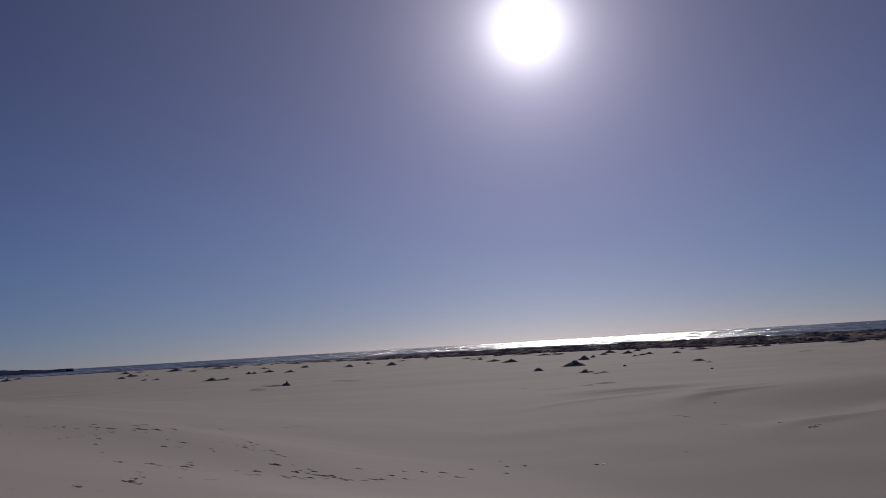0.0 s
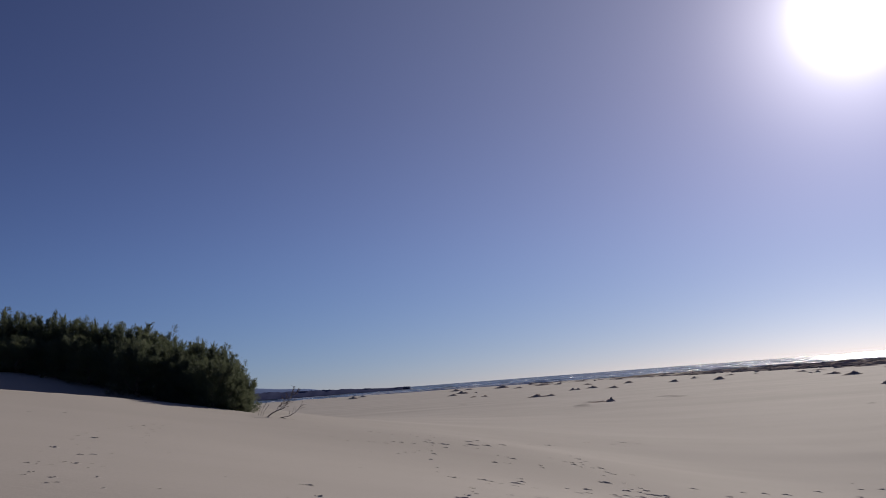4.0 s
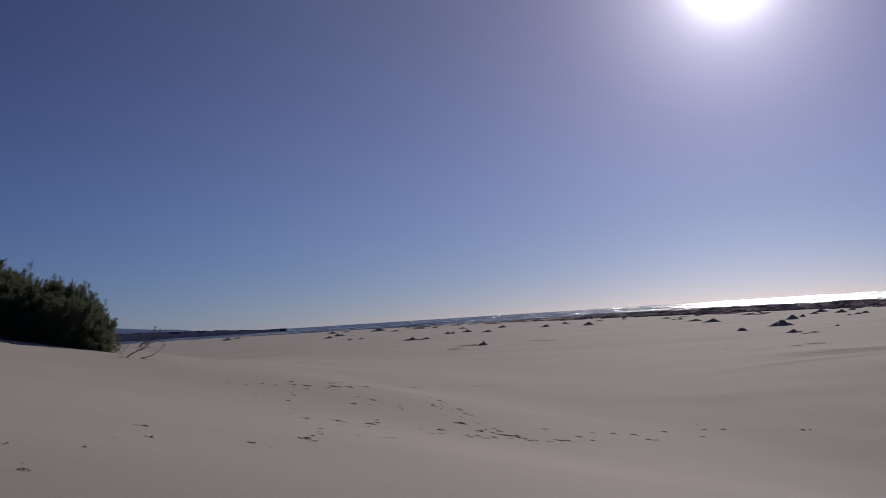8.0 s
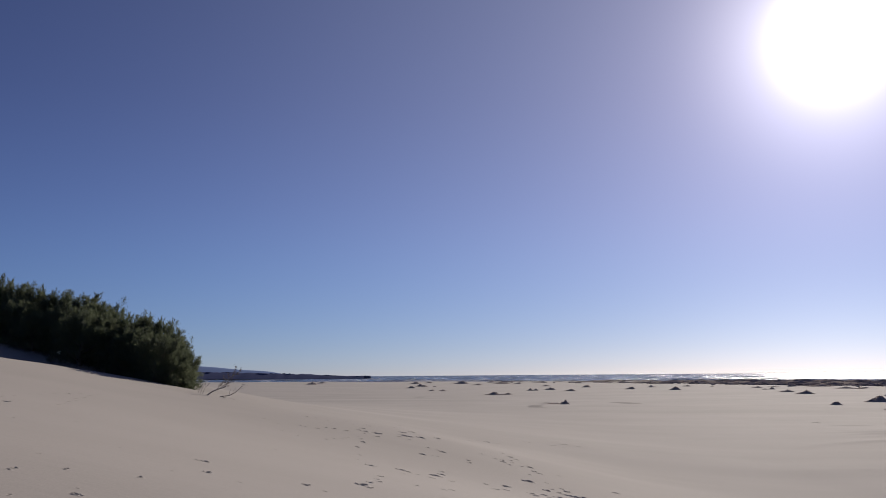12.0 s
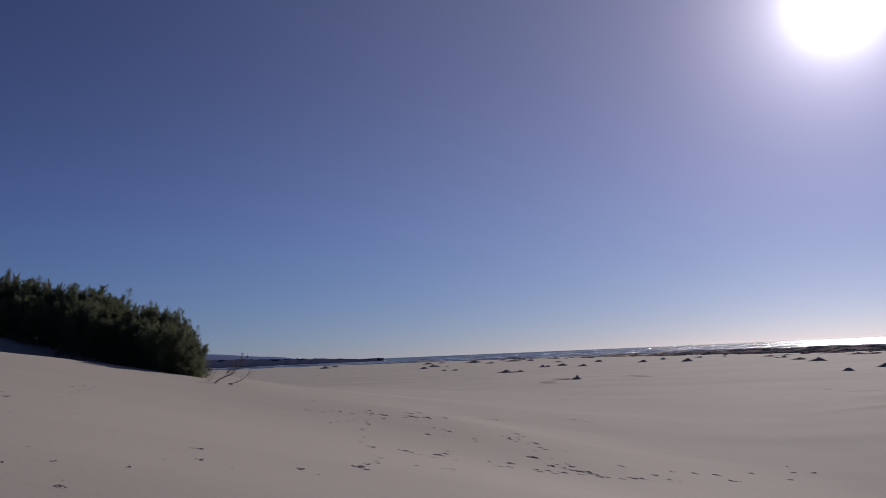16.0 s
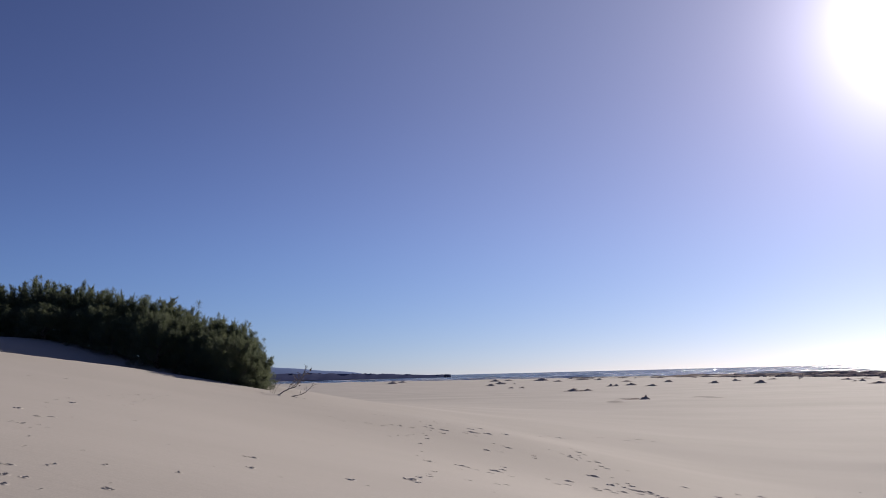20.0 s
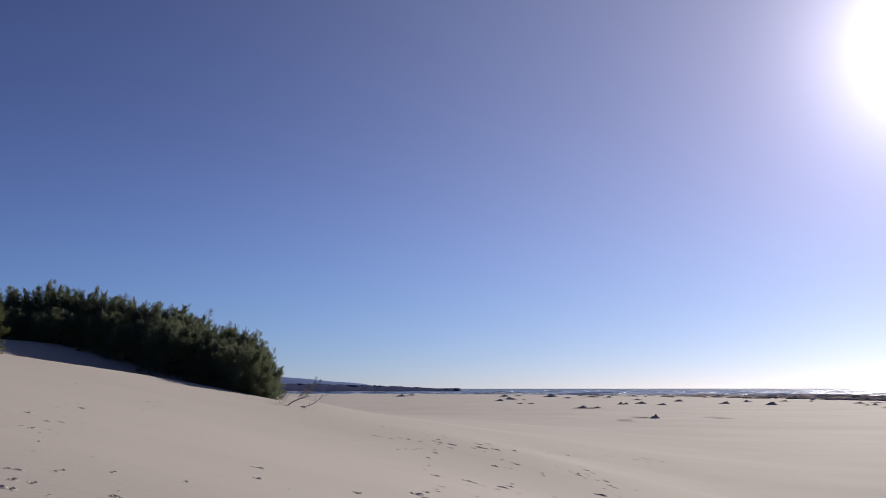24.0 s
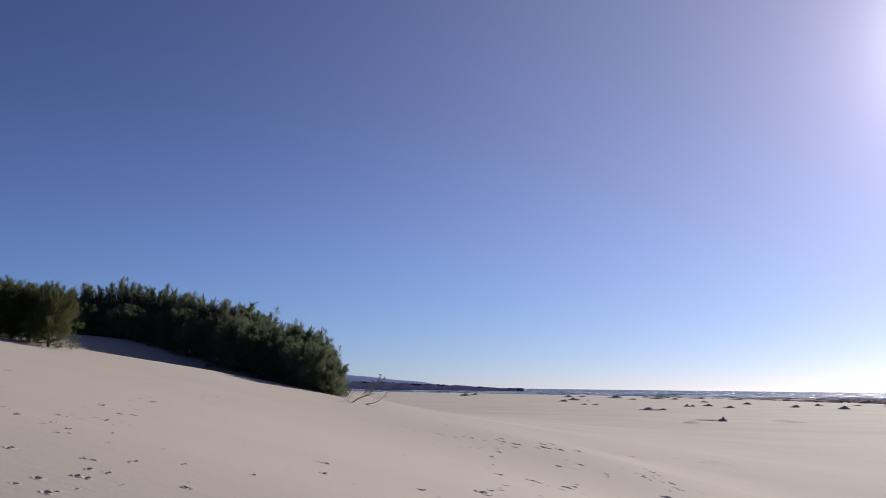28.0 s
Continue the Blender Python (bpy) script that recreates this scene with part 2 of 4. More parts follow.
def sea_material():
    m, n, l, b = material("sea_water", 1.0)
    swell = noise_tex(n, l, position(n, l, (0.012, 0.05, 0.02)), 1.0, 4, 0.6, 0.5)
    l.new(ramp(n, l, swell, [(0.3, (0.025, 0.045, 0.09)), (0.7, (0.05, 0.085, 0.15))]), b.inputs["Base Color"])
    b.inputs["Specular IOR Level"].default_value = 0.0
    # ruffled water between smooth slicks
    patches = noise_tex(n, l, position(n, l, (0.026, 0.0105, 0.05)), 1.0, 3, 0.6, 0.5)
    ruffle = ramp(n, l, patches, [(0.44, (0.03, 0.03, 0.03)), (0.50, (1.0, 1.0, 1.0))])
    gloss = n.new("ShaderNodeBsdfGlossy")
    l.new(ramp(n, l, patches, [(0.44, (0.04, 0.04, 0.04)), (0.50, (0.18, 0.18, 0.18))]), gloss.inputs["Roughness"])
    k = bump(n, l, b, noise_tex(n, l, position(n, l, (0.09, 0.022, 0.1)), 1.0, 5, 0.65, 0.3), 1.0, 8.0)
    l.new(ruffle, k.node.inputs["Strength"])
    k = bump(n, l, b, noise_tex(n, l, position(n, l, (0.4, 0.3, 0.5)), 1.0, 4, 0.6, 0.3), 0.7, 0.35, k)
    l.new(ruffle, k.node.inputs["Strength"])
    l.new(k, gloss.inputs["Normal"])
    mx = n.new("ShaderNodeMixShader")
    l.new(ramp(n, l, patches, [(0.40, (0.10, 0.10, 0.10)), (0.50, (0.56, 0.56, 0.56))]), mx.inputs[0])
    l.new(b.outputs[0], mx.inputs[1])
    l.new(gloss.outputs[0], mx.inputs[2])
    l.new(mx.outputs[0], n["Material Output"].inputs["Surface"])
    return m


SEA = sea_material()


# ---- helpers for meshes ----
def mesh_from(name, verts, faces, mat, smooth=True):
    me = bpy.data.meshes.new(name)
    me.from_pydata([tuple(v) for v in verts], [], [tuple(f) for f in faces])
    me.materials.append(mat)
    if smooth:
        me.polygons.foreach_set("use_smooth", [True] * len(me.polygons))
    me.update()
    return me


def part(name, me, parent, label=""):
    ob = new(name, me)
    ob.parent = parent
    if label:
        tagged(ob, label)
    return ob


def sstep(a, b, x):
    u = np.clip((x - a) / (b - a), 0, 1)
    return u * u * (3 - 2 * u)


def lumps(x, y, seed, n=10, scale=1.0):
    """A smooth, irregular field of about -1 to 1, out of turned waves."""
    r = np.random.RandomState(seed)
    out = 0.0
    for i in range(n):
        a, k, ph = r.uniform(0, 2 * math.pi), r.uniform(0.5, 1.6) / scale, r.uniform(0, 6.28)
        out = out + np.sin(k * (x * math.cos(a) + y * math.sin(a)) + ph)
    return out / math.sqrt(n)


def polar(az, d):
    return d * math.sin(radians(az)), d * math.cos(radians(az))


# ---- the shape of the ground ----
def shore_y(x):
    r = np.clip(x, 0, 420)
    return 790 - 0.6 * np.clip(x, -900, 420) - 0.0035 * r * r - 2.0 * np.clip(x - 420, 0, None)


# centre, heading, half length, half width, height
RIDGES = [(32.5, 45.0, 0.35, 4.0, 0.6, 0.24), (35.0, 48.0, 0.2, 3.5, 0.5, 0.16), (27.0, 30.8, 0.25, 4.0, 0.5, 0.15), (32.0, 31.0, 0.7, 5.0, 0.7, 0.22), (30.0, 52.0, 0.05, 7.0, 0.5, 0.09)]


def ground_z(x, y):
    x, y = np.asarray(x, float), np.asarray(y, float)
    r = np.hypot(x, y)
    # the flat of the beach, which falls to the water
    z = 2.0 - 0.4 * sstep(40, 160, r) - 0.2 * sstep(200, 500, r)
    s = shore_y(x) - y
    z = z - 1.45 * (1 - sstep(-20, 110, s)) - 0.004 * np.clip(-s, 0, 600)
    # the dune on which the trees stand: a slope that climbs to the left, highest round the trees
    u = np.clip(x * np.minimum(1.0, 36.5 / np.maximum(y, 1.0)), -24, 16) / 10
    v = np.clip(y, 0, 36.5) / 20 - 1
    d = -1.409 - 2.113 * u - 0.654 * v - 0.111 * u * u + 0.063 * u * v + 0.095 * v * v + 0.401 * u * u * v + 0.071 * u * v * v + 0.448 * v ** 3
    d = d + EYE - 0.4 * np.exp(-(x * x + y * y) / 16.0)
    d = 0.5 * (d + 7.66 - np.sqrt((d - 7.66) ** 2 + 0.10))
    # scooped step half-way down and a swell at the foot
    w = np.exp(-((x - 1.9) / 5.2) ** 2)
    d = d + w * (0.27 * np.exp(-((y - 28.3) / 5.2) ** 2) - 0.13 * np.exp(-((y - 16.9) / 3.9) ** 2))
    # sheltered hollow behind the crest, before the trees
    az = np.degrees(np.arctan2(x, np.maximum(y, 0.1)))
    crest = np.interp(az, (-29, -26, -21.7, -17.3, -12.5, -9.5, -7), (25.5, 27.0, 28.7, 31.4, 33.7, 33.6, 33.2))
    wide = np.interp(az, (-27, -21.7, -15.7, -12), (11, 10, 5.8, 4.0))
    f = (r - crest) / wide
    d = d - 0.055 * wide * sstep(0, 0.3, f) * (1 - sstep(0.38, 1.0, f)) * sstep(-32, -27, az) * (1 - sstep(-11, -7, az)) * (y > 5)
    b = np.clip(y - 36 - 6 * sstep(-9, -14, x), 0, None)
    k = 0.030 + 0.13 * sstep(-0.16, -0.24, x / np.maximum(y, 20))
    d = d - k * np.minimum(b, 8) ** 2 / 16 - k * np.clip(b - 8, 0, None) - 0.12 * np.clip(-24 - x, 0, None) - 0.06 * np.clip(-y, 0, None)
    d = d - z
    z = z + 0.5 * (d + np.sqrt(d * d + 0.35))
    # knoll, hollow and small curved ridges on the flat
    z = z + 0.75 * np.exp(-((x - 46) ** 2 + (y - 42) ** 2) / 210.0) - 0.3 * np.exp(-((x - 33) ** 2 / 50.0 + (y - 36) ** 2 / 30.0))
    for cx, cy, turn, long, wide, high in RIDGES:
        ca, sa = math.cos(turn), math.sin(turn)
        p, q = (x - cx) * ca + (y - cy) * sa, -(x - cx) * sa + (y - cy) * ca
        q = q + 0.35 * p * p / long
        z = z + 0.75 * high * np.exp(-(p / long) ** 2) * np.exp(-np.where(q > 0, q / (wide * 2.5), q / wide) ** 2)
    p, q = x - 36.5, y - 58
    z = z + 0.10 * np.exp(-(p / 5) ** 2 - (q / 4) ** 2) * np.sin(q * 2.6 + 0.6 * np.sin(p * 0.5))
    # uneven foredune before the shore
    z = z + 0.35 * np.clip(lumps(x, y, 31, 14, 6.0) + 0.4, 0, None) * sstep(40, 90, s) * (1 - sstep(150, 240, s)) * sstep(0.1, 0.3, x / np.maximum(y, 1))
    # wind-blown unevenness
    near = 1 - sstep(30, 70, r)
    z = z + 0.012 * lumps(x, y, 3, 12, 1.1) * near + 0.03 * lumps(x, y, 5, 10, 5.0)
    z = z + 0.10 * lumps(x, y * 2.2, 8, 10, 22.0) * sstep(45, 90, r) * (s > 60)
    return z


def gz(x, y):
    return float(ground_z(x, y))


# ---- footprints: where feet have pressed the sand ----
TRAILS = [  # place, half width and strength of each step
    # the far trail along the foot of the dune
    [(-0.60, 22.87, 0.062, 0.4), (-0.28, 23.73, 0.052, 0.6), (0.02, 23.83, 0.052, 0.5), (0.40, 25.40, 0.083, 0.5), (0.45, 24.59, 0.107, 0.5), (0.44, 23.91, 0.052, 0.4), (0.77, 24.68, 0.134, 0.9), (0.75, 23.71, 0.077, 0.7), (0.31, 22.62, 0.037, 0.3), (0.40, 22.31, 0.049, 0.3), (-0.01, 21.23, 0.069, 0.2), (-0.31, 20.30, 0.044, 0.4), (1.46, 26.47, 0.115, 0.7), (1.75, 27.40, 0.119, 0.5), (1.31, 24.90, 0.068, 0.6), (1.52, 25.48, 0.181, 0.9), (1.91, 25.85, 0.113, 0.9), (1.55, 24.60, 0.067, 0.3), (2.43, 26.86, 0.103, 0.7), (3.34, 32.88, 0.054, 0.3), (4.36, 34.81, 0.076, 0.5), (4.71, 34.68, 0.114, 0.9)],
    # the far trail along the foot of the dune
    [(5.09, 34.89, 0.077, 0.4), (6.81, 38.51, 0.085, 0.4), (7.86, 38.79, 0.129, 0.4), (8.41, 40.68, 0.090, 0.3), (8.58, 40.12, 0.112, 0.6), (9.66, 41.98, 0.094, 0.4), (9.11, 39.82, 0.089, 0.4), (8.14, 38.17, 0.085, 0.3), (16.39, 38.98, 0.069, 0.4)],
    # scattered steps down the slope
    [(0.44, 21.49, 0.047, 0.9), (0.34, 19.96, 0.043, 0.8), (0.41, 18.20, 0.040, 0.4), (0.38, 16.90, 0.037, 0.4), (1.95, 23.38, 0.051, 0.5), (2.17, 23.25, 0.051, 0.5), (2.29, 22.99, 0.088, 0.8), (1.73, 21.40, 0.070, 1), (1.94, 21.66, 0.047, 0.2), (2.07, 21.70, 0.036, 0.5), (2.80, 22.16, 0.049, 0.9), (2.77, 21.63, 0.048, 0.7), (3.65, 24.13, 0.067, 0.4), (4.17, 26.59, 0.059, 0.4), (4.26, 25.84, 0.086, 0.9), (3.83, 24.09, 0.053, 0.9), (3.79, 23.61, 0.078, 0.9), (4.10, 24.61, 0.054, 0.6), (4.05, 23.95, 0.040, 0.6), (3.87, 23.15, 0.038, 0.7), (4.36, 25.34, 0.084, 0.4), (4.19, 23.40, 0.052, 0.7)],
    # scattered steps down the slope
    [(4.42, 23.87, 0.040, 0.9), (4.44, 23.60, 0.079, 0.9), (4.36, 22.64, 0.063, 0.9), (4.07, 21.55, 0.060, 0.3), (4.44, 22.34, 0.075, 0.7), (5.00, 22.90, 0.064, 0.5), (3.80, 19.97, 0.133, 1), (4.24, 20.35, 0.045, 0.4), (2.66, 17.64, 0.039, 0.8), (3.09, 18.06, 0.080, 1)],
    # scuffed steps on the slope
    [(0.60, 15.83, 0.069, 0.9), (0.68, 15.88, 0.035, 0.5), (1.12, 16.48, 0.090, 0.8), (1.22, 16.37, 0.063, 0.6), (1.12, 15.35, 0.042, 0.3), (1.36, 16.19, 0.071, 0.3), (1.73, 17.01, 0.112, 0.9), (1.87, 17.69, 0.068, 0.7), (1.93, 18.39, 0.061, 0.5), (1.60, 16.09, 0.071, 0.5), (0.75, 13.17, 0.043, 0.7), (0.70, 12.49, 0.034, 0.5), (0.72, 12.11, 0.040, 0.7), (0.61, 11.67, 0.038, 0.9), (0.53, 11.15, 0.073, 0.8), (0.61, 10.93, 0.042, 0.6), (1.95, 16.39, 0.054, 0.4), (1.20, 12.72, 0.049, 0.3), (1.57, 13.00, 0.050, 0.4), (1.70, 13.25, 0.051, 0.4), (1.46, 11.46, 0.019, 0.4), (-0.00, 9.83, 0.043, 0.8)],
    # scuffed steps on the slope
    [(0.19, 9.57, 0.026, 0.3)],
    # the dark trail that leads down to the flat
    [(2.74, 16.88, 0.075, 0.5), (2.96, 17.21, 0.076, 0.5), (3.96, 18.79, 0.073, 1), (4.14, 19.24, 0.054, 0.5), (3.47, 17.60, 0.078, 0.5), (3.48, 17.28, 0.087, 0.6), (3.73, 17.76, 0.079, 0.6), (4.20, 18.79, 0.042, 1), (4.42, 19.67, 0.044, 0.8), (4.44, 19.28, 0.065, 1), (3.78, 17.38, 0.078, 0.5), (4.01, 17.82, 0.100, 0.6), (4.32, 18.59, 0.104, 0.7), (4.47, 18.51, 0.104, 0.8), (4.64, 18.64, 0.084, 0.9), (4.61, 18.33, 0.062, 0.7), (4.35, 18.01, 0.081, 0.4), (4.72, 18.32, 0.052, 0.8), (4.73, 18.03, 0.082, 0.7), (4.90, 18.17, 0.062, 0.6), (5.91, 21.22, 0.096, 0.6), (5.20, 18.31, 0.083, 0.5)],
    # the dark trail that leads down to the flat
    [(5.53, 18.79, 0.107, 0.8), (5.76, 18.98, 0.076, 0.9), (6.38, 20.34, 0.082, 0.9), (5.87, 18.79, 0.043, 0.2), (7.74, 23.97, 0.041, 0.3), (7.34, 22.33, 0.064, 1), (6.54, 19.85, 0.069, 0.7), (6.74, 19.84, 0.034, 0.4), (8.08, 23.03, 0.094, 1), (8.09, 21.96, 0.038, 0.4), (8.80, 23.58, 0.110, 1), (8.77, 22.45, 0.106, 0.9), (10.45, 25.77, 0.107, 0.9), (9.02, 22.65, 0.067, 0.5), (12.12, 26.92, 0.081, 0.9), (11.20, 24.99, 0.090, 0.9), (12.71, 26.95, 0.098, 0.8), (12.51, 28.28, 0.051, 0.4), (14.76, 26.17, 0.082, 0.9)],
    # scuffs by the knoll
    [(30.34, 41.18, 0.167, 0.5), (25.46, 36.74, 0.195, 0.6), (24.43, 32.73, 0.267, 0.3), (24.41, 31.91, 0.175, 0.3), (25.77, 30.95, 0.176, 0.5), (25.59, 29.04, 0.169, 0.4), (26.49, 29.59, 0.130, 0.4), (26.40, 32.91, 0.115, 0.25), (18.57, 26.93, 0.107, 0.3)],
    # fresh steps close by
    [(-1.98, 6.69, 0.023, 0.9), (-1.93, 6.72, 0.031, 0.6), (-1.79, 6.36, 0.022, 0.9), (-1.68, 6.39, 0.026, 0.9), (-1.73, 6.07, 0.031, 1), (-1.67, 6.08, 0.024, 0.8), (-1.83, 5.78, 0.034, 0.5), (-1.83, 5.53, 0.026, 0.5), (-1.63, 5.50, 0.032, 0.5), (-1.61, 5.56, 0.019, 0.5), (-1.58, 5.75, 0.017, 0.3), (-1.78, 6.96, 0.020, 0.7), (-1.77, 7.06, 0.016, 0.8), (-1.47, 6.14, 0.007, 0.4), (-1.56, 7.47, 0.017, 0.8), (-1.21, 6.54, 0.029, 0.9), (-1.17, 6.52, 0.014, 0.6), (-1.27, 6.76, 0.015, 0.3), (-1.94, 8.04, 0.014, 0.6), (-2.39, 6.46, 0.031, 0.7), (-2.26, 7.68, 0.018, 0.3), (-1.11, 7.81, 0.021, 0.9)],
    # fresh steps close by
    [(-1.10, 10.11, 0.027, 0.6), (-1.02, 10.15, 0.044, 0.6), (-0.83, 9.13, 0.035, 0.7), (-0.51, 8.86, 0.014, 0.6), (-1.14, 14.24, 0.031, 0.5), (-0.79, 14.71, 0.032, 0.5), (0.52, 11.09, 0.047, 0.8), (-1.05, 8.65, 0.014, 0.3), (-1.78, 9.80, 0.016, 0.3)],
    # steps on the crown of the dune
    [(-3.33, 8.27, 0.030, 0.9), (-3.28, 8.91, 0.026, 0.9), (-3.27, 9.12, 0.016, 0.4), (-3.20, 8.89, 0.021, 0.4), (-3.11, 8.99, 0.021, 0.4), (-2.98, 8.21, 0.019, 0.8), (-2.95, 7.97, 0.024, 0.4), (-2.74, 8.00, 0.028, 0.9), (-2.64, 7.61, 0.027, 0.6), (-2.60, 7.72, 0.023, 0.5), (-3.13, 9.34, 0.022, 0.6), (-3.02, 9.34, 0.032, 0.7), (-3.33, 10.39, 0.036, 0.8), (-2.93, 9.49, 0.022, 0.4), (-3.27, 10.61, 0.043, 0.4), (-2.51, 8.33, 0.014, 0.8), (-2.78, 9.34, 0.021, 0.3), (-2.82, 9.04, 0.021, 0.3), (-3.83, 11.05, 0.039, 0.8), (-3.67, 10.21, 0.018, 0.4), (-3.69, 8.66, 0.026, 0.7), (-3.53, 8.52, 0.020, 0.3)],
    # steps on the crown of the dune
    [(-3.61, 11.47, 0.026, 0.3), (-3.21, 11.01, 0.019, 0.4), (-2.89, 12.14, 0.020, 0.6)],
    # small steps below the crest
    [(-4.20, 12.68, 0.022, 0.9), (-3.87, 11.87, 0.027, 0.3), (-4.42, 13.50, 0.023, 1), (-4.57, 14.30, 0.025, 0.9), (-4.18, 13.46, 0.046, 1), (-4.68, 15.09, 0.034, 0.4), (-4.33, 14.44, 0.025, 0.4), (-4.87, 16.27, 0.028, 0.4), (-4.86, 16.74, 0.028, 0.5), (-4.50, 15.53, 0.026, 0.4), (-4.91, 17.65, 0.025, 0.7), (-4.69, 17.00, 0.024, 0.7), (-4.99, 18.12, 0.020, 0.4), (-4.90, 18.40, 0.031, 1), (-4.24, 16.25, 0.023, 0.8), (-4.03, 15.48, 0.022, 0.8), (-3.95, 14.86, 0.025, 0.8), (-3.57, 13.63, 0.023, 0.5), (-4.49, 17.46, 0.025, 0.6), (-4.33, 16.93, 0.019, 0.5), (-4.94, 19.25, 0.027, 0.6), (-4.56, 18.25, 0.026, 0.5)],
    # small steps below the crest
    [(-4.74, 19.21, 0.021, 0.4), (-4.81, 19.99, 0.022, 0.3), (-3.34, 14.51, 0.024, 0.3), (-3.24, 13.94, 0.023, 0.3), (-3.48, 15.22, 0.025, 0.3), (-3.73, 16.27, 0.027, 0.3), (-6.48, 13.72, 0.050, 0.6), (-6.97, 18.45, 0.043, 0.5), (-6.69, 19.47, 0.056, 0.4), (-4.95, 10.88, 0.026, 0.5), (-2.54, 22.10, 0.036, 0.5), (-2.52, 26.66, 0.043, 0.5), (-1.86, 22.84, 0.062, 0.3), (-1.72, 22.59, 0.037, 0.3), (-1.47, 22.10, 0.048, 0.6)],
    # faint, half blown-over steps
    [(-1.01, 22.74, 0.037, 0.6), (-0.90, 22.70, 0.037, 0.6), (-0.62, 22.83, 0.062, 0.6), (-0.47, 23.57, 0.063, 0.4), (-0.27, 23.61, 0.051, 0.8), (-0.00, 23.66, 0.051, 0.6), (-0.18, 20.92, 0.034, 0.5), (0.03, 21.59, 0.035, 0.5), (0.11, 21.86, 0.035, 0.4), (0.30, 24.74, 0.067, 0.4), (0.11, 26.31, 0.042, 0.3), (0.46, 27.25, 0.044, 0.3), (0.55, 26.72, 0.058, 0.3), (0.38, 22.17, 0.036, 0.4), (-1.13, 26.56, 0.072, 0.4), (-0.89, 26.50, 0.057, 0.3), (-0.57, 26.18, 0.042, 0.3), (-0.08, 27.10, 0.044, 0.3), (1.25, 28.20, 0.061, 0.3), (1.61, 35.08, 0.076, 0.3), (0.85, 27.20, 0.044, 0.3), (-0.59, 32.81, 0.053, 0.3)],
    # faint, half blown-over steps
    [(3.94, 33.48, 0.091, 0.5), (4.92, 34.75, 0.057, 0.4), (6.63, 38.44, 0.063, 0.4), (7.72, 38.61, 0.127, 0.3), (8.45, 39.99, 0.110, 0.5), (9.00, 39.71, 0.066, 0.4), (6.01, 35.62, 0.058, 0.2), (3.37, 24.68, 0.040, 0.4), (4.17, 26.55, 0.043, 0.3), (-1.24, 16.08, 0.026, 0.3), (-1.19, 20.21, 0.033, 0.3), (-0.85, 19.76, 0.032, 0.3), (-1.60, 19.73, 0.032, 0.3)],
]
HUMMOCKS = [
    # low hummocks far out on the flat: place, width, height
    [(-31, 505, 4.2, 1.49), (-28, 557, 3.3, 0.99), (13, 309, 2.2, 0.73), (18, 369, 3.1, 1.09), (19, 354, 3.3, 0.84), (23, 497, 3.5, 1.18), (31, 527, 3.7, 0.93), (23, 351, 1.2, 0.42), (16, 257, 1.5, 0.46), (19, 254, 1.8, 0.45), (44, 467, 4.4, 1.38), (45, 406, 2.9, 0.72), (25, 201, 3.3, 0.72), (29, 203, 1.7, 0.48), (61, 446, 5.3, 1.06)],
    # hummocks nearer the middle: place, width, height
    [(67, 439, 3.1, 1.05), (41, 249, 2.1, 0.90), (43, 251, 1.5, 0.75), (62, 338, 2.8, 0.61), (49, 262, 2.5, 0.94), (49, 236, 2.6, 0.71), (68, 304, 2.6, 1.10), (27, 132, 1.1, 0.80), (26, 134, 2.1, 0.24), (71, 260, 2.2, 0.95), (86, 294, 2.5, 0.90), (76, 238, 2.7, 1.18)],
    # cone-shaped hummocks before the water: place, width, height
    [(98, 235, 1.5, 0.45), (101, 237, 1.5, 0.76), (91, 206, 2.9, 0.80), (85, 184, 3.6, 1.08), (57, 115, 1.4, 0.68), (68, 125, 3.2, 1.18), (90, 161, 1.7, 1.09), (101, 177, 1.2, 0.72), (56, 101, 1.6, 0.55), (57, 98, 1.3, 0.20), (55, 96, 0.7, 0.13), (117, 200, 1.9, 0.68), (121, 196, 2.7, 1.09), (107, 168, 1.6, 0.59), (121, 232, 4.0, 0.62), (133, 277, 5.4, 1.09), (114, 176, 1.7, 0.62), (102, 163, 1.1, 0.45)],
    # grown-over hummocks along the shore: place, width, height
    [(114, 166, 1.7, 0.71), (143, 206, 2.1, 0.74), (80, 112, 1.8, 0.57), (77, 105, 0.8, 0.23), (156, 209, 2.5, 0.77), (176, 218, 3.3, 1.32), (154, 188, 2.9, 0.57), (187, 210, 8.3, 1.66), (188, 201, 6.5, 1.95), (154, 160, 2.6, 0.79), (181, 181, 4.5, 0.91)],
]
# place, width, height
LEDGE_ROWS = [(21.7, 124.1, 2.5, 0.12), (36.5, 137.9, 3.7, 0.13), (26.1, 140.3, 2.5, 0.13), (20.6, 115.6, 2.5, 0.11), (35.7, 128.8, 3.1, 0.13), (35.8, 74.6, 0.8, 0.08), (35.9, 68.8, 3.7, 0.07), (42.6, 72.2, 1.7, 0.12), (40.3, 71.2, 0.6, 0.08), (70.5, 75.5, 2.4, 0.10), (109.0, 122.7, 2.3, 0.16), (25.6, 37.2, 0.4, 0.04), (25.3, 40.3, 1.7, 0.05), (21.2, 120.6, 2.2, 0.12), (36.7, 137.8, 3.7, 0.13), (9.5, 185.4, 2.8, 0.13)]

